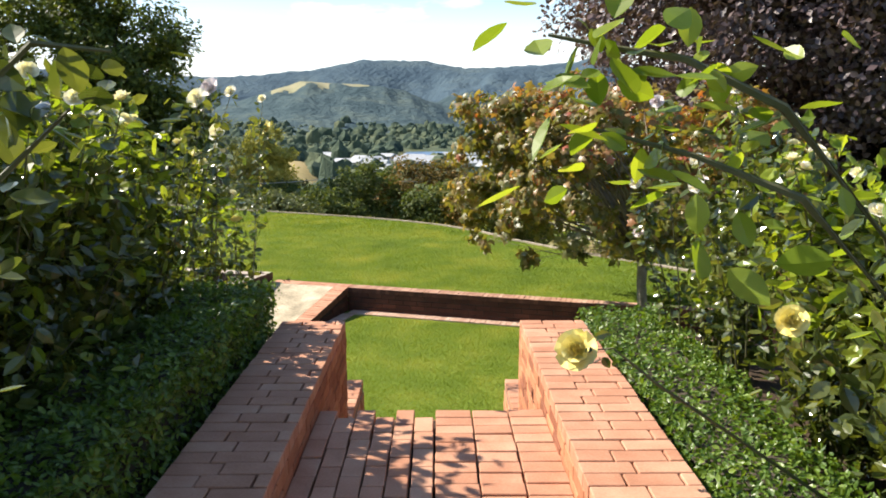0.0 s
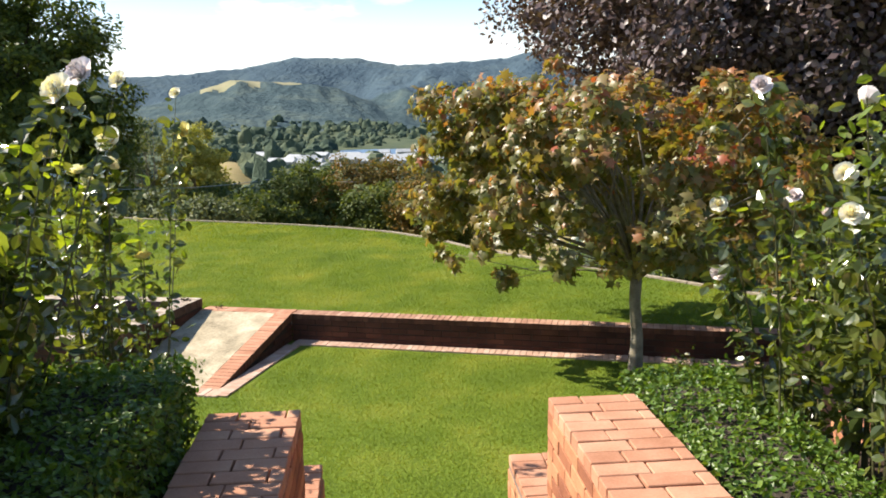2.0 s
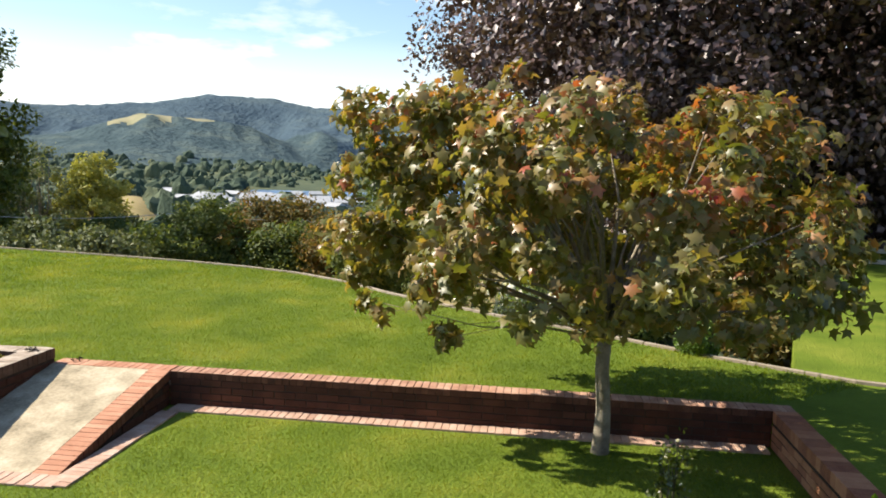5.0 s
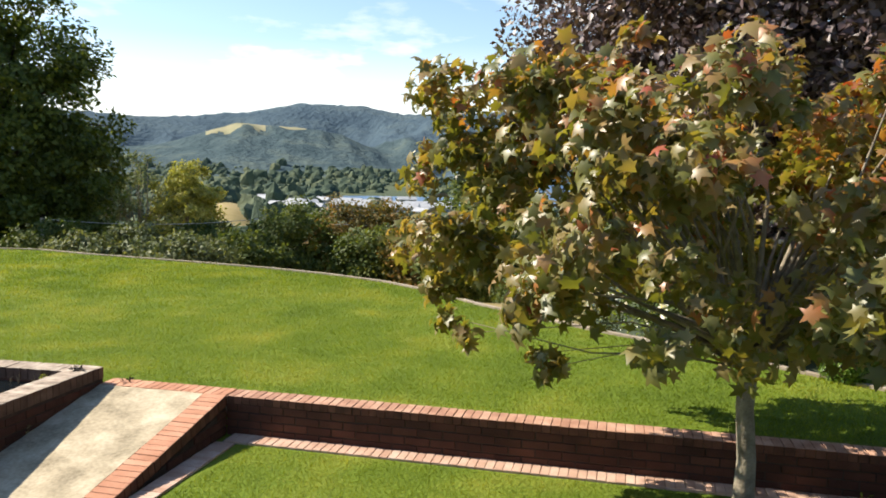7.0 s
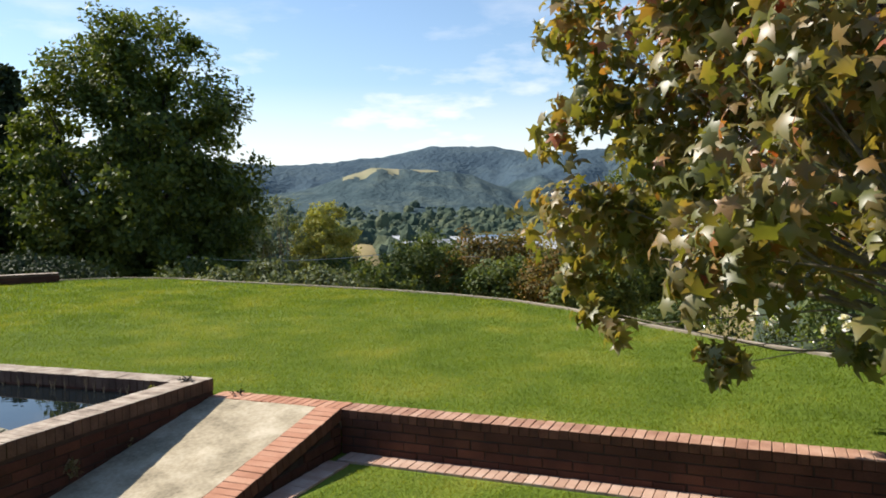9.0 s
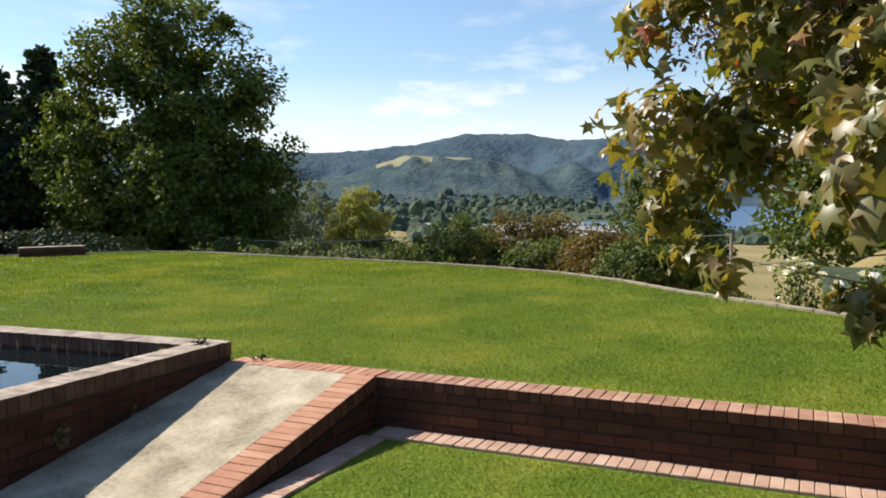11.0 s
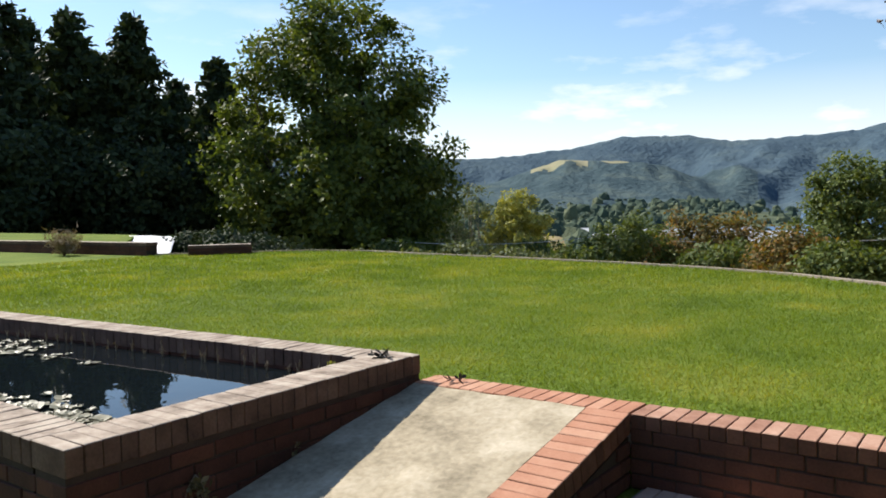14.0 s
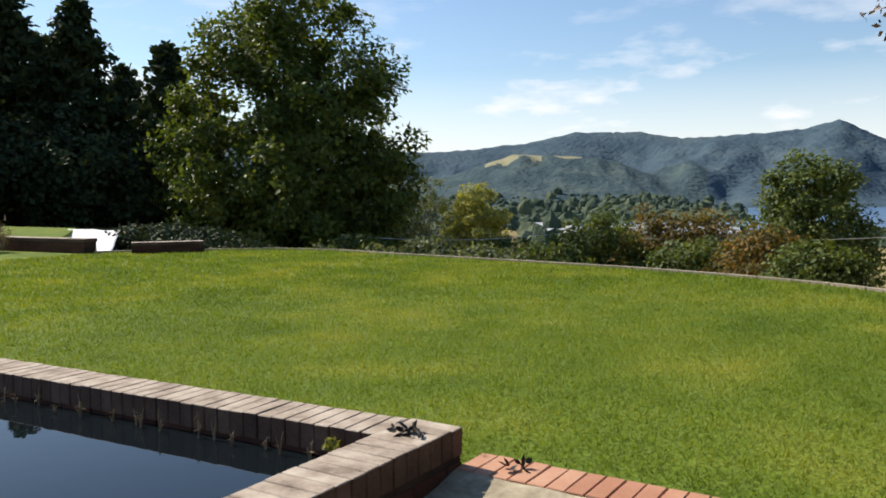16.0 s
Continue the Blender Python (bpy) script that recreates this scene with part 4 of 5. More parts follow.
for i in range(6):
    v = -1.24 - (0.1 if i % 2 else 0)
    for k in range(11):
        brick(SM, -HALF + 0.05 + 0.1 * i, v - 0.1, LAND_Z - 0.031, 0.092, 0.19, 0.062, M_BRICK_PALE, landing, 0.003)
        v -= 0.198
steps = tagged(new("stairs"), "brick garden steps down to the sunken lawn", "stairs", "", "structure")
for k in range(1, 8):
    z = LAND_Z - 0.1775 * k
    v0 = -1.24 + 0.33 * (k - 1)
    st = part("step", stair_local(box(-HALF, HALF, v0 + 0.002, v0 + 0.33, -0.2, z - 0.058)), M_MORTAR_DARK, steps)
    for i in range(12):
        for r in (0, 1):
            brick(SM, -HALF + (i + 0.5) * 0.0975, v0 + 0.083 + 0.165 * r, z - 0.029, 0.089, 0.157, 0.058, M_BRICK_PALE, st)

# planting beds either side of the stair
for sgn, nm in ((-1, "west"), (1, "east")):
    s = lambda u, v: tuple((SM @ Vector((sgn * u, v, 0)))[:2])
    o = [s(HALF + WW + 0.004, BACK), s(7.0, BACK), s(7.0, 0.0), s(HALF + WW + 0.004, 0.0)]
    o2 = [s(HALF + WW + 0.004, 0.004), s(7.0, 0.004), s(7.0, 1.5), s(HALF + WW + 0.004, 1.17)]
    prism("bed_" + nm, o if sgn > 0 else o[::-1], -0.2, 1.27, M_SOIL, "dark soil of the raised rose bed", "flower bed")
    prism("bed_front_" + nm, o2 if sgn > 0 else o2[::-1], -0.2, 0.62, M_SOIL, "dark soil of the lower rose bed", "flower bed")
prism("terrace", [tuple((SM @ Vector(q))[:2]) for q in ((-14, -16, 0), (14, -16, 0), (14, BACK - 0.004, 0), (-14, BACK - 0.004, 0))], -0.2, LAND_Z, M_LAWN, "grassed terrace above the garden steps", "terrace")


def hedge(u0, u1, v0, v1, z0, z1, n, seed, label):
    rng = np.random.default_rng(seed)
    ob = empty("box_hedge", *(SM @ Vector(((u0 + u1) / 2, (v0 + v1) / 2, z0))), label, "hedge")
    ob.rotation_euler = (0, 0, radians(18))
    hu, hv, h = (u1 - u0) / 2, (v1 - v0) / 2, z1 - z0
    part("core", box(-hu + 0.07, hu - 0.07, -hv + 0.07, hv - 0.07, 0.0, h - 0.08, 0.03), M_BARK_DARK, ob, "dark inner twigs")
    area = np.array([2 * hv * h, 2 * hv * h, 4 * hu * hv, 2 * hu * h, 2 * hu * h])
    which = rng.choice(5, n, p=area / area.sum())
    a, b, dpt = rng.uniform(-1, 1, n), rng.uniform(-1, 1, n), np.abs(rng.normal(size=n)) * 0.05
    P, O = np.zeros((n, 3)), np.zeros((n, 3))
    for i in range(n):
        k = which[i]
        if k < 2:
            sg = 1 if k else -1
            P[i], O[i] = (sg * (hu - dpt[i]), a[i] * hv, (b[i] + 1) / 2 * h), (sg, 0, 0)
        elif k == 2:
            P[i], O[i] = (a[i] * hu, b[i] * hv, h - dpt[i]), (0, 0, 1)
        else:
            sg = 1 if k == 4 else -1
            P[i], O[i] = (a[i] * hu, sg * (hv - dpt[i]), (b[i] + 1) / 2 * h), (0, sg, 0)
    for i in range(n):
        P[i] += O[i] * 0.055 * noise.noise(Vector(P[i]) * 4.5 + Vector((seed, 0, 0)))
    P += rng.normal(size=(n, 3)) * 0.012
    V, F = leaves(P, 0.034, OVAL, rng, 0.3, O * 1.2)
    mesh_from("foliage", V, F, M_HEDGE, ob)


hedge(-1.74, -1.05, -4.2, 0.0, 1.27, 1.86, 34000, 301, "clipped box hedge in the shade beside the steps")
hedge(1.05, 1.62, -4.2, 0.35, 1.0, 1.60, 26000, 302, "clipped bright green box hedge beside the steps")


def petals(r, rng):
    """A double rose: rings of cupped petals."""
    ch = []
    for ring, (k, tilt, rad) in enumerate(((6, 1.15, 1.0), (6, 0.75, 0.85), (5, 0.40, 0.62), (4, 0.15, 0.40))):
        for i in range(k):
            a = 2 * math.pi * (i + 0.5 * (ring % 2)) / k + rng.uniform(-0.15, 0.15)
            V = []
            for s in (0.0, 0.5, 1.0):
                for t in (-1, 0, 1):
                    wdt = (0.25, 0.62, 0.42)[int(s * 2)] * r * rad * t
                    o = r * rad * (0.1 + s * math.sin(tilt)) - 0.10 * r * abs(t)
                    z = r * (s * math.cos(tilt) * 0.9 + 0.12 * abs(t) * s)
                    V.append((o * math.cos(a) - wdt * math.sin(a), o * math.sin(a) + wdt * math.cos(a), z + rng.uniform(-0.03, 0.03) * r))
            F = [(j * 3 + q, j * 3 + q + 1, j * 3 + q + 4, j * 3 + q + 3) for j in (0, 1) for q in (0, 1)]
            ch.append((V, F))
    return arrays(ch)


def rose_bush(x, y, z, height, spread, canes, seed, flowers, label, leaf=0.078, lean=(0, 0), density=1.0, start=0.12, young=0.12, fine=False):
    """Canes, leaves in twos and threes along them, and the flowers at the tips of some canes."""
    rng = np.random.default_rng(seed)
    ob = empty("rose_bush", x, y, z, label, "rose bush", "rose bushes")
    ch, P, Y, tips = [], [], [], []
    for c in range(canes):
        a, s = rng.uniform(0, 2 * math.pi), spread * math.sqrt(rng.random())
        h = height * rng.uniform(0.62, 1.0)
        tip = Vector((s * math.cos(a) + lean[0], s * math.sin(a) + lean[1], h))
        mid = Vector((tip.x * 0.35, tip.y * 0.35, h * 0.55)) + Vector(rng.normal(size=3) * 0.05)
        pts = [Vector((0.05 * math.cos(a), 0.05 * math.sin(a), -0.03)), mid, tip]
        curve = [pts[0].lerp(pts[1], t).lerp(pts[1].lerp(pts[2], t), t) for t in np.linspace(0, 1, 8)]
        V, F = tube(curve, list(np.linspace(0.010, 0.003, 8)), 5)
        mesh_from("cane", V, F, M_CANE, ob)
        tips.append(curve[-1])
        m = int(h * 105 * density)
        for q in range(m):
            t = start + (1 - start) * rng.random() ** 0.8
            k = t * 7
            p = curve[int(min(6, k))].lerp(curve[int(min(6, k)) + 1], k - int(min(6, k)))
            off = Vector(rng.normal(size=3)) * (0.035 + 0.085 * rng.random())
            (Y if (t > 0.75 and rng.random() < young * 3) else P).append(tuple(p + off))
    V, F = leaves(np.array(P), leaf, FINE_OVAL if fine else OVAL, rng, 0.55, None, 0.5)
    mesh_from("foliage", V, F, M_ROSE_LEAF, ob)
    if len(Y) > 3:
        V, F = leaves(np.array(Y), leaf * 1.05, OVAL, rng, 0.45, None, 0.4)
        mesh_from("young_foliage", V, F, M_SHOOT, ob, "bright yellow green young leaves")
    order = sorted(range(len(tips)), key=lambda i: -tips[i].z)
    for i, (r, m, lab) in enumerate(flowers):
        t = tips[order[i % len(order)]]
        V, F = petals(r, random.Random(seed * 7 + i))
        fl = mesh_from("flower", V, F, m, ob, lab)
        k = i // len(order)
        fl.location = t + Vector((0.07 * k * rng.normal(), 0.07 * k * rng.normal(), -0.10 * k * rng.random()))
        fl.rotation_euler = (rng.normal() * 0.6, rng.normal() * 0.6, rng.uniform(0, 6))
    return ob


WHITE, PINK, YELLOW = (M_PETAL, "white rose flower"), (M_PETAL_PINK, "blush pink rose flower"), (M_PETAL_YELLOW, "pale yellow rose flower")


def at(u, v):
    p = SM @ Vector((u, v, 0))
    return p.x, p.y


def fl(n, r, kind):
    return [(r, *kind)] * n


# beds west of the stair
for i, (u, v, z, h, sp, c, n) in enumerate(((-1.95, -3.4, 1.27, 1.85, 0.46, 20, 1), (-1.9, -2.6, 1.27, 1.85, 0.45, 20, 2), (-1.9, -1.8, 1.27, 1.85, 0.45, 21, 3), (-1.88, -1.0, 1.27, 1.8, 0.42, 20, 3),
                                            (-1.9, -0.25, 1.27, 1.7, 0.40, 19, 3), (-1.85, -1.4, 1.27, 1.9, 0.40, 18, 1), (-1.85, -2.2, 1.27, 1.95, 0.40, 18, 1), (-3.0, -3.0, 1.27, 1.0, 0.5, 18, 1), (-2.9, -2.0, 1.27, 1.0, 0.5, 18, 2), (-2.9, -0.9, 1.27, 0.95, 0.5, 17, 2),
                                            (-2.2, -4.2, 1.27, 1.8, 0.5, 18, 0), (-3.0, -4.2, 1.27, 1.0, 0.5, 18, 0), (-2.4, -5.0, 1.27, 1.8, 0.45, 16, 0), (-3.9, -2.4, 1.27, 0.9, 0.5, 16, 1))):
    rose_bush(*at(u, v), z, h, sp, c, 400 + i, fl(n, 0.05, WHITE), "white flowering rose bush in the raised bed", density=0.85, leaf=0.09)
rose_bush(*at(-1.75, 0.75), 0.62, 2.15, 0.30, 7, 420, fl(6, 0.05, WHITE), "tall white rose with open blooms beside the steps", density=0.55, start=0.35, fine=True)
rose_bush(*at(-1.72, 1.45), 0.62, 2.35, 0.10, 2, 421, [(0.035, *WHITE), (0.055, *YELLOW)], "single tall rose cane with a cream bloom", density=0.8, start=0.25)
rose_bush(*at(-1.7, 0.35), 0.62, 0.95, 0.25, 8, 422, fl(1, 0.03, YELLOW), "low rose with a yellow bloom at the hedge", density=1.0)
for i, v in enumerate((-3.7, -3.0, -2.3, -1.6, -0.9)):
    rose_bush(*at(-1.85, v), 1.27, 1.15 + 0.06 * (i % 2), 0.28, 12, 425 + i, fl(0, 0.04, WHITE), "leafy rose bush leaning over the box hedge", density=0.95, leaf=0.078, lean=(0.22, 0.07))
# beds east of the stair
for i, (u, v, z, h, sp, c, n) in enumerate(((2.05, -3.2, 1.27, 1.6, 0.5, 20, 2), (2.05, -2.2, 1.27, 1.55, 0.5, 20, 4), (2.05, -1.3, 1.27, 1.5, 0.45, 19, 5), (3.0, -2.8, 1.27, 1.5, 0.5, 14, 2),
                                            (3.0, -1.6, 1.27, 1.4, 0.5, 14, 2), (3.9, -2.2, 1.27, 1.5, 0.5, 13, 2), (2.1, -4.1, 1.27, 1.5, 0.45, 13, 1))):
    rose_bush(*at(u, v), z, h, sp, c, 440 + i, fl(n, 0.04, WHITE), "white flowering rose bush in the raised bed", density=0.95)
for i, (u, v, h) in enumerate(((1.85, -4.0, 1.2), (1.85, -3.3, 1.35), (1.9, -2.7, 1.5), (1.9, -1.8, 1.5), (2.5, -2.4, 1.65), (2.5, -3.4, 1.6), (2.5, -1.2, 1.5), (3.4, -0.8, 1.4))):
    rose_bush(*at(u, v), 1.27, h, 0.42, 16, 475 + i, fl(3, 0.036, WHITE), "white flowering rose bush behind the bright hedge", density=1.0, leaf=0.088, young=0.2)
rose_bush(*at(1.95, -0.35), 1.27, 1.72, 0.26, 9, 460, fl(2, 0.045, PINK) + fl(3, 0.04, WHITE), "tall blush pink rose bush beside the steps", density=0.9, leaf=0.07, fine=True)
rose_bush(*at(1.95, 0.15), 0.62, 1.9, 0.24, 8, 461, fl(2, 0.04, PINK), "blush pink rose bush in the lower bed", density=0.8, leaf=0.065, fine=True)


def spray(points, n, seed, label, flower=None, leaf=0.075, mat=M_SHOOT):
    """One long arching shoot that rises from the bed, leafy over its last stretch."""
    rng = np.random.default_rng(seed)
    base = Vector(points[0])
    ob = empty("rose_shoot", *base, label, "rose bush", "rose shoots")
    pts = [Vector(p) - base for p in points]
    V, F = tube(pts, list(np.linspace(0.008, 0.002, len(pts))), 5)
    mesh_from("cane", V, F, M_CANE, ob)
    P = []
    for i in range(n):
        t = 1 + (len(pts) - 2) * rng.random() ** 0.6
        k = min(len(pts) - 2, int(t))
        P.append(pts[k].lerp(pts[k + 1], t - k) + Vector(rng.normal(size=3) * 0.034))
    V, F = leaves(np.array([tuple(p) for p in P]), leaf, FINE_OVAL, rng, 0.5, None, 0.5)
    mesh_from("foliage", V, F, mat, ob)
    if flower:
        r, m, lab = flower
        V, F = petals(r, random.Random(seed))
        f = mesh_from("flower", V, F, m, ob, lab)
        f.location = pts[-1]
        f.rotation_euler = (0.9, -0.7, 0.4)


def overhang(*pts):
    """Draws the arching stretch of a shoot in over the path."""
    c = Vector((5.104, -11.158, 2.911))
    return [tuple(c + 0.72 * (Vector(p) - c)) for p in pts]


b1 = at(1.95, -3.4)
spray([(b1[0], b1[1], 1.25)] + overhang((5.50, -9.68, 2.6), (5.22, -9.88, 2.93), (5.08, -9.92, 3.0), (4.97, -9.93, 3.02), (4.88, -9.93, 3.04)), 48, 500, "long arching rose shoot with bright young leaves", leaf=0.050)
spray([(b1[0], b1[1], 1.25)] + overhang((5.52, -9.68, 2.5), (5.25, -9.90, 2.80), (5.10, -9.91, 2.86), (4.95, -9.92, 2.90)), 34, 501, "arching rose shoot with bright young leaves", leaf=0.050)
b2 = at(-1.9, -3.6)
spray([(b2[0], b2[1], 1.25)] + overhang((3.8, -10.1, 2.5), (4.08, -10.25, 2.92), (4.22, -10.25, 3.02), (4.31, -10.2, 3.01)), 24, 503, "arching rose shoot with deep green leaves", leaf=0.046, mat=M_ROSE_LEAF)
spray([(b2[0], b2[1], 1.25)] + overhang((3.85, -10.1, 2.4), (4.1, -10.22, 2.82), (4.25, -10.22, 2.93)), 18, 504, "arching rose shoot with deep green leaves", leaf=0.046, mat=M_ROSE_LEAF)
by_ = at(1.9, -2.6)
spray([(by_[0], by_[1], 1.25), (5.0, -8.3, 1.98), (4.84, -8.3, 2.10), (4.71, -8.28, 2.07)], 12, 505, "drooping rose stem with a yellow bloom over the wall", (0.08, *YELLOW), 0.05, M_ROSE_LEAF)
for i, (u, v, zb, tip, r, kind, n) in enumerate(((-1.75, -0.75, 1.25, (2.31, -6.94, 3.11), 0.062, PINK, 26), (-1.8, -0.4, 1.25, (2.24, -6.61, 3.10), 0.042, WHITE, 22), (-1.75, 0.35, 0.6, (1.67, -5.9, 2.83), 0.075, WHITE, 40),
                                                (-1.6, 1.0, 0.6, (1.05, -4.14, 2.85), 0.075, YELLOW, 34), (-1.6, 1.1, 0.6, (1.44, -4.85, 3.11), 0.042, WHITE, 34), (-1.7, -0.9, 1.25, (2.33, -7.10, 3.04), 0.065, WHITE, 22),
                                                (-1.72, -0.5, 1.25, (2.19, -6.47, 1.79), 0.035, YELLOW, 14),
                                                (1.6, -0.3, 1.25, (4.86, -6.29, 3.02), 0.042, PINK, 40), (1.62, -0.2, 1.25, (4.74, -6.08, 2.53), 0.038, WHITE, 34), (1.6, -0.1, 1.25, (4.76, -5.97, 2.21), 0.036, PINK, 30),
                                                (1.8, -0.7, 1.25, (5.10, -6.63, 2.70), 0.042, WHITE, 34), (1.8, -0.8, 1.25, (5.10, -6.74, 2.57), 0.042, WHITE, 34), (1.9, -0.6, 1.25, (5.27, -6.66, 3.08), 0.04, WHITE, 30),
                                                (1.9, -2.9, 1.25, (5.39, -8.64, 2.32), 0.05, YELLOW, 34))):
    bx2, by3 = at(u, v)
    q = Vector(tip)
    b0 = Vector((bx2, by3, zb))
    mid1, mid2 = b0.lerp(q, 0.35) + Vector((0.03, 0.02, 0.08)), b0.lerp(q, 0.7) + Vector((0.02, -0.02, 0.06))
    spray([tuple(b0), tuple(b0.lerp(mid1, 0.4)), tuple(mid1), tuple(mid2), tip], int(n * 2.6), 520 + i, "upright rose stem with one open bloom", (r, *kind), 0.07, M_ROSE_LEAF)
rose_bush(4.9, -1.75, 0.0, 0.62, 0.16, 6, 470, fl(2, 0.025, WHITE), "small young rose planted in the sunken lawn", density=1.0, leaf=0.05)

# ---------------------------------------------------------------- maple
def maple():
    """A broad flat-bottomed crown in tiers on a slim stem."""
    rng = np.random.default_rng(600)
    ob = empty("maple_tree", 4.47, -0.48, 0.0, "small standard maple with green, gold and russet leaves", "tree")

    def reach(w):
        return 2.25 + 0.22 * math.cos(w - math.pi) + 0.22 * noise.noise(Vector((2.2 * math.cos(w), 2.2 * math.sin(w), 4)))

    def keep(p):
        r, w = math.hypot(p[0], p[1]), math.atan2(p[1], p[0])
        k = r / (reach(w) * (1.02 if abs(p[1]) < 0.8 else 0.9))
        if k > 1:
            return False
        lo = 1.47 + 0.10 * noise.noise(Vector((p[0] * 1.7, p[1] * 1.7, 2))) + 0.05 * k
        hi = 3.42 - (0.62 if p[0] > -0.6 else 0.38) * k ** 3 + 0.28 * noise.noise(Vector((p[0] * 1.4, p[1] * 1.4, 8)))
        return lo < p[2] < hi and (k > 0.45 or p[2] > 2.2) and noise.noise(Vector(p) * 1.35 + Vector((3, 1, 0))) > -0.11

    C = []
    while len(C) < 310:
        p = rng.uniform((-2.6, -2.3, 1.3), (2.6, 2.3, 3.7))
        if keep(p):
            C.append(p)
    hanging = [(-2.25, -0.2, 1.38), (-2.05, -0.4, 1.30), (-1.45, -0.5, 1.22), (-1.4, -0.6, 1.14), (-0.75, -0.6, 1.26), (-2.3, 0.1, 2.9), (-0.9, -0.3, 3.5)]
    nc = len(C)
    C = np.concatenate([np.array(C), np.array(hanging)])
    V, F = tube([(0, 0, -0.1), (0.012, 0, 0.05), (0.02, 0, 0.4), (-0.012, 0.01, 0.8), (0, 0, 1.22)], [0.105, 0.082, 0.068, 0.064, 0.07], 14)
    mesh_from("trunk", V, F, M_BARK, ob, smooth=True)
    for i in range(len(C)):
        if i % 4 and i < nc:
            continue
        e = Vector(C[i])
        s = Vector((0, 0, rng.uniform(1.05, 1.22)))
        m = s.lerp(e, 0.5) + Vector((0, 0, 0.10)) + Vector(rng.normal(size=3) * 0.09)
        V, F = tube([s, s.lerp(m, 0.5) + Vector((0, 0, 0.05)), m, e], [0.032, 0.024, 0.014, 0.004] if i < nc else [0.013, 0.010, 0.006, 0.002], 5)
        mesh_from("limb", V, F, M_BARK, ob, smooth=True)
    R = 0.25 * rng.uniform(0.7, 1.3, len(C))
    R[nc:] = 0.13
    per = 47
    P = clumps(C, R, per, rng, 0.7)
    pick = np.ones(len(P), bool)
    pick[nc * per:] = rng.random(len(P) - nc * per) < 0.6
    P = P[pick]
    out = P - np.array([0.3, 0, 2.0])
    out /= np.linalg.norm(out, axis=1)[:, None] + 1e-6
    V, F = leaves(P, 0.118, LOBED, rng, 0.3, out * 1.1, 1.3)
    turn = np.array([noise.noise(Vector(p) * 1.1 + Vector((0, 5, 9))) for p in P]) * 0.55 + (P[:, 2] - 2.75) * 0.55 + rng.normal(size=len(P)) * 0.34 + 0.05 * P[:, 0]
    idx = np.repeat((turn > 0.16).astype(int), len(LOBED[1])).tolist()
    mesh_from("crown", V, F, [M_MAPLE, M_MAPLE_RUST], ob, smooth=True, index=idx)


maple()

# ---------------------------------------------------------------- lawn edge and beyond
def edging():
    ob = tagged(new("edging"), "narrow pale stone edging along the lawn", "edging", "", "structure")
    for (ax, ay), (bx_, by2) in zip(EDGE[4:-2], EDGE[5:-1]):
        m, length = run_frame((ax, ay), (bx_, by2))
        n = max(1, int(length / 0.45))
        for i in range(n):
            st = new("stone", brick_data(round(length / n, 2) - 0.012, 0.07, 0.14, M_STONE))
            st.parent = ob
            st.matrix_basis = m @ pose((i + 0.5) * length / n, 0.04, UP - 0.035, 0, 0, 0)


edging()


def topiary(x, y, z, r):
    rng = np.random.default_rng(640)
    ob = empty("topiary_ball", x, y, z, "small clipped dark green round shrub", "shrub")
    bm = bmesh.new()
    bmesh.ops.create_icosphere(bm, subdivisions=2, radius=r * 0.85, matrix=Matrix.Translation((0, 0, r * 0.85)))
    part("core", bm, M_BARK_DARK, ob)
    d = rng.normal(size=(5000, 3))
    d /= np.linalg.norm(d, axis=1)[:, None]
    P = d * (r * rng.uniform(0.86, 1.03, (5000, 1))) + np.array([0, 0, r * 0.9])
    V, F = leaves(P, 0.04, OVAL, rng, 0.2, d * 1.2)
    mesh_from("foliage", V, F, M_HEDGE, ob)


topiary(5.9, 2.45, UP - 0.1, 0.28)
for i, (x, y, h) in enumerate(((2.7, 5.2, 0.75), (3.3, 4.9, 0.65), (3.9, 4.5, 0.6), (4.6, 4.2, 0.5))):
    rose_bush(x, y, -0.22, h + 0.3, 0.4, 10, 650 + i, fl(7 if i < 2 else 3, 0.075, WHITE), "low white rose bush beyond the lawn edge", density=1.0, leaf=0.055)


def rail_fence(a, b, n, z, label):
    m, length = run_frame(a, b)
    ob = empty("rail_fence", a[0], a[1], z, label, "fence")
    ob.rotation_euler = (0, 0, math.atan2(b[1] - a[1], b[0] - a[0]))
    for i in range(n + 1):
        x = length * i / n
        part("post", box(x - 0.06, x + 0.06, -0.06, 0.06, -0.2, 1.1, 0.01), M_FENCE, ob)
        if i < n:
            for h in (0.35, 0.65, 0.95):
                part("rail", box(x + 0.01, x + length / n - 0.01, -0.085, -0.062, h - 0.06, h + 0.06, 0.006), M_FENCE, ob)


rail_fence((6.2, 17.3), (16, 14.5), 5, land(9, 16.5), "weathered wooden post and rail fence")

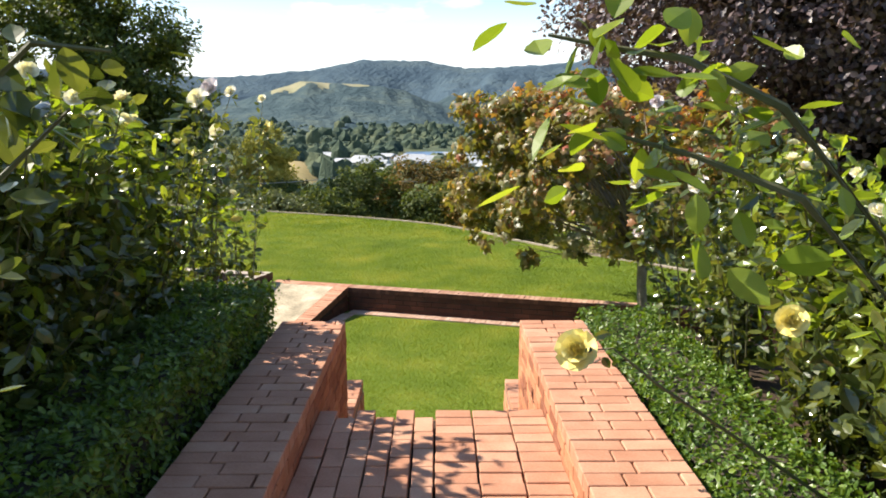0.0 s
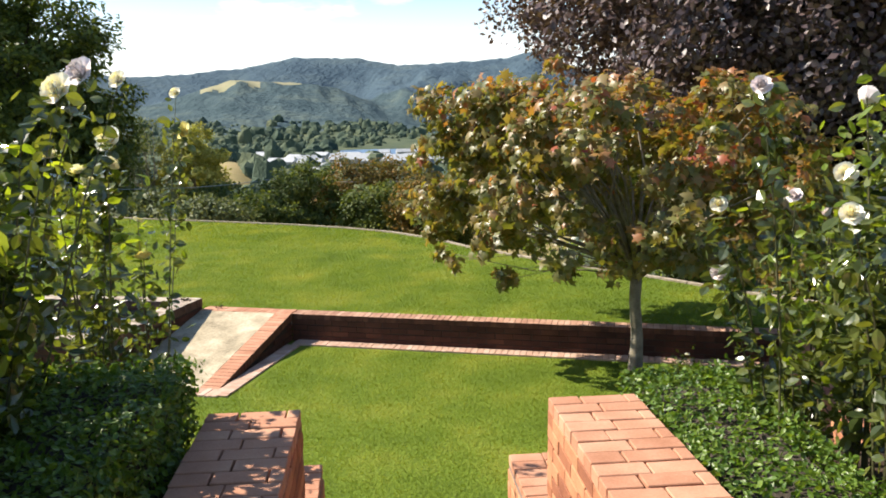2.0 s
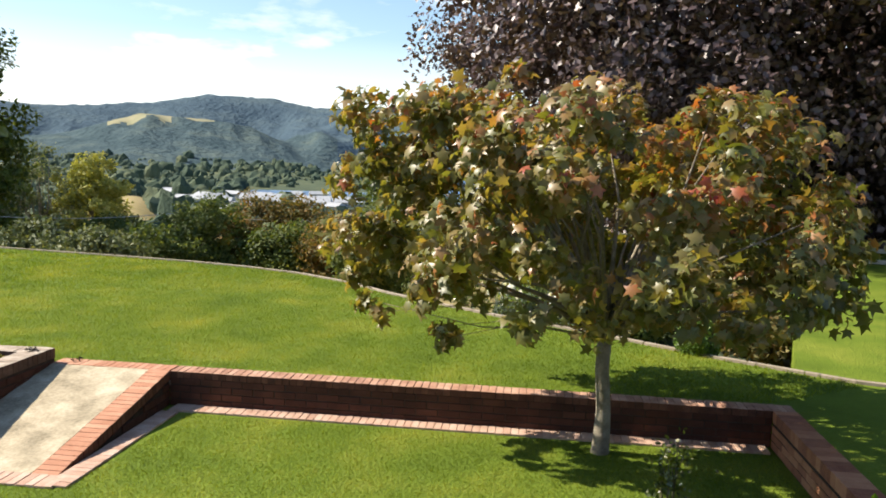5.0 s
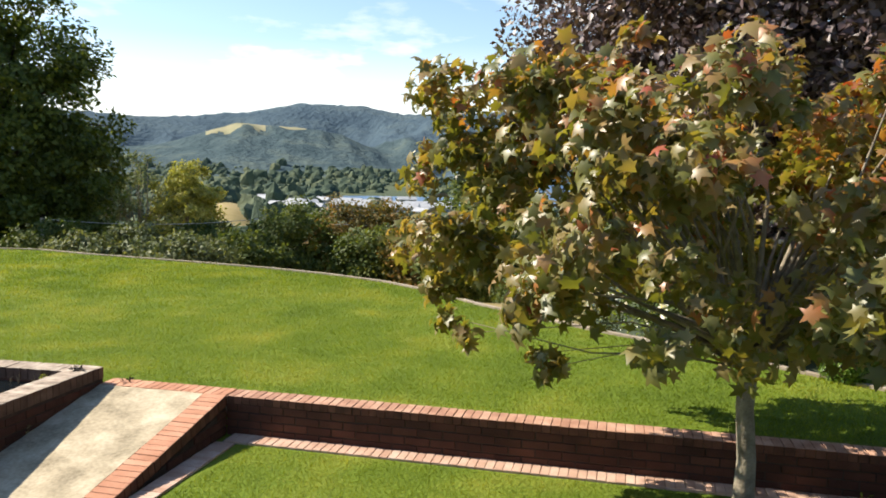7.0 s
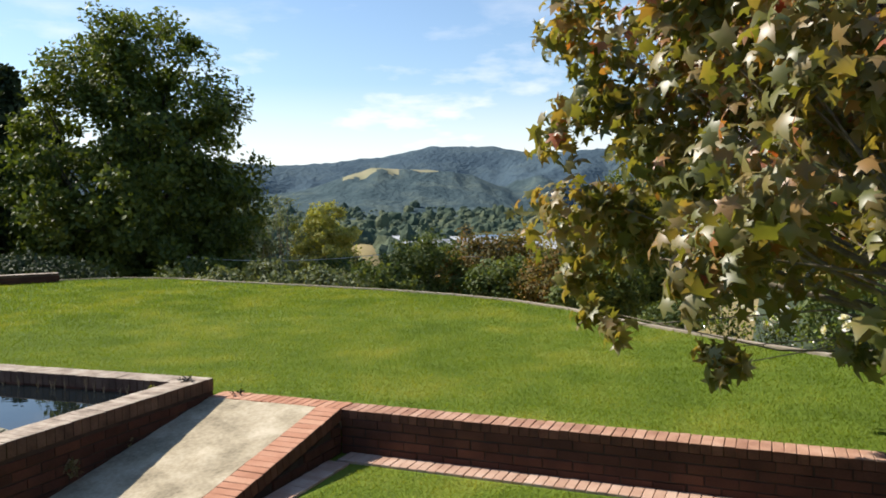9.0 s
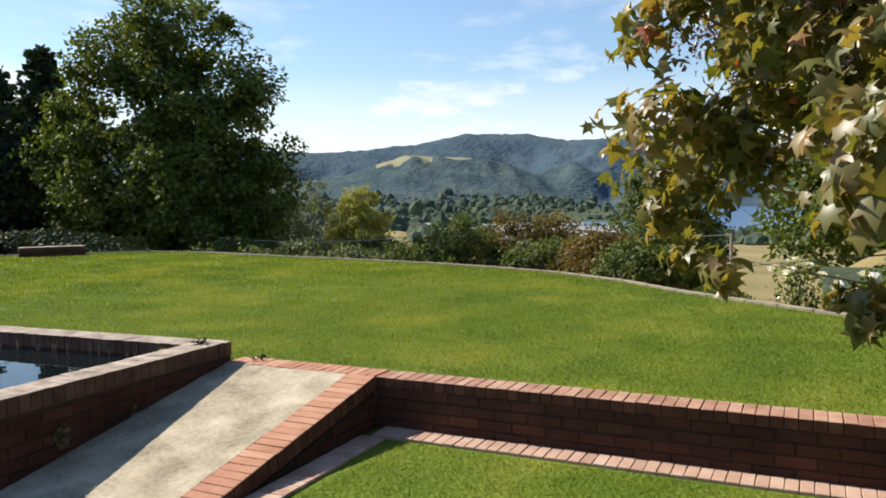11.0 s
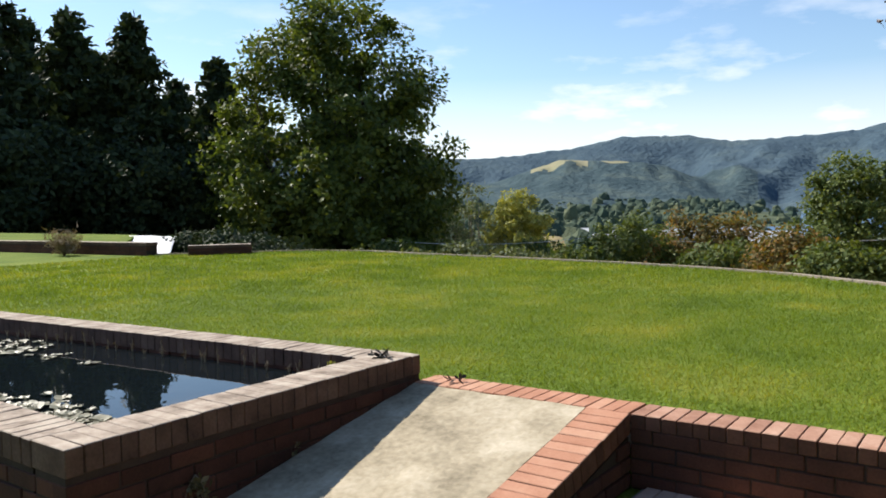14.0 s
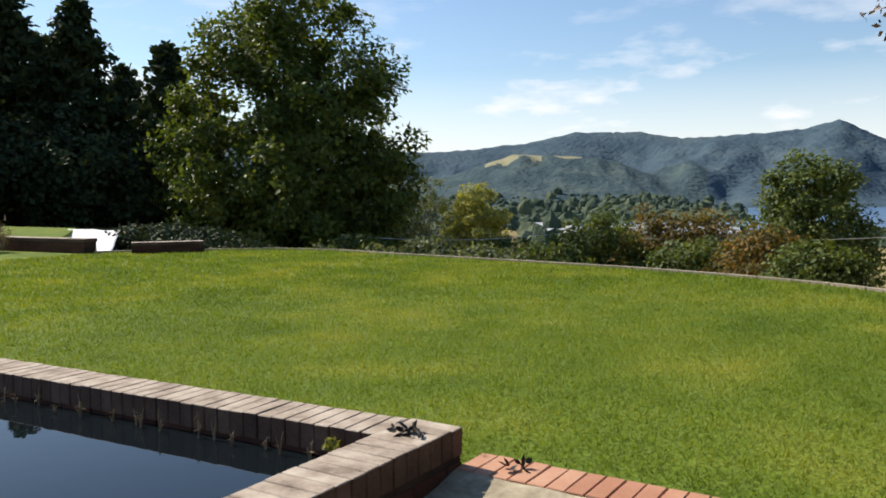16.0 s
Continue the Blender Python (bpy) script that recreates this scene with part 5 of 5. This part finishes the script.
# boundary wall at the far end of the lawn
fw, fm, flen = wall_core("wall_boundary_west", (-26, 5.75), (-14.15, 6.8), 0.3, 0.1, UP + 0.22, "low dark brick boundary wall")
courses(fm, flen, UP + 0.01, UP + 0.22, fw, M_BRICK_DARK, blen=0.36, h=0.09)
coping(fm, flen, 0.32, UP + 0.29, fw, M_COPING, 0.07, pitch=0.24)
fw2, fm2, flen2 = wall_core("wall_boundary_east", (-13.15, 7.15), (-12.35, 8.25), 0.3, 0.1, UP + 0.16, "low dark brick boundary wall by the large tree")
courses(fm2, flen2, UP + 0.01, UP + 0.16, fw2, M_BRICK_DARK, blen=0.36, h=0.065)
coping(fm2, flen2, 0.32, UP + 0.22, fw2, M_COPING, 0.06, pitch=0.24)


def sheet():
    V, F, nx, ny = [], [], 24, 16
    for j in range(ny + 1):
        for i in range(nx + 1):
            y = 8.2 + 4.0 * j / ny
            x = -18.0 - 1.3 * (y - 8.2) + 2.6 * i / nx
            V.append((x, y, 0.16 + 0.085 * (y - 8.2) + 0.05 * noise.noise(Vector((x * 1.3, y * 1.3, 0)))))
    for j in range(ny):
        for i in range(nx):
            a = j * (nx + 1) + i
            F.append((a, a + 1, a + nx + 2, a + nx + 1))
    ob = mesh_from("white_cover_sheet", V, F, M_SHEET, smooth=True)
    tagged(ob, "crumpled white cover sheet spread behind the wall", "sheet")
    so = ob.modifiers.new("thick", "SOLIDIFY")
    so.thickness = 0.02
    prism("bank", [(-18.0, 8.2), (-15.4, 8.2), (-20.6, 12.2), (-23.2, 12.2)], -0.4, 0.10, M_SOIL, "earth bank under the white sheet", "bank")


sheet()
tuft("dry_shrub", -16.3, 6.1, UP, 900, 0.42, 0.62, M_DRY, "dry brown wispy shrub before the boundary wall", "shrub", 700, 0.16, NEEDLE)


def cable_run():
    pa, pb = place(40, 42), place(24.8, 42)
    for p in (pa, pb, place(3, 42)):
        ob = empty("cable_post", p[0], p[1], p[2], "weathered timber post carrying a pale cable", "post", "cable posts")
        V, F = tube([(0, 0, -0.2), (0, 0, -0.45 - p[2])], [0.09, 0.08], 8)
        mesh_from("pole", V, F, M_FENCE, ob)
    for q, r in ((pa, pb), (pb, place(3, 42))):
        pts = [Vector(q[:2] + (-0.5,)).lerp(Vector(r[:2] + (-0.5,)), t) - Vector((0, 0, 1.2 * t * (1 - t))) for t in np.linspace(0, 1, 14)]
        V, F = tube(pts, [0.018] * 14, 5)
        tagged(mesh_from("cable", V, F, M_CABLE), "pale cable slung between timber posts", "cable", "cables")


cable_run()
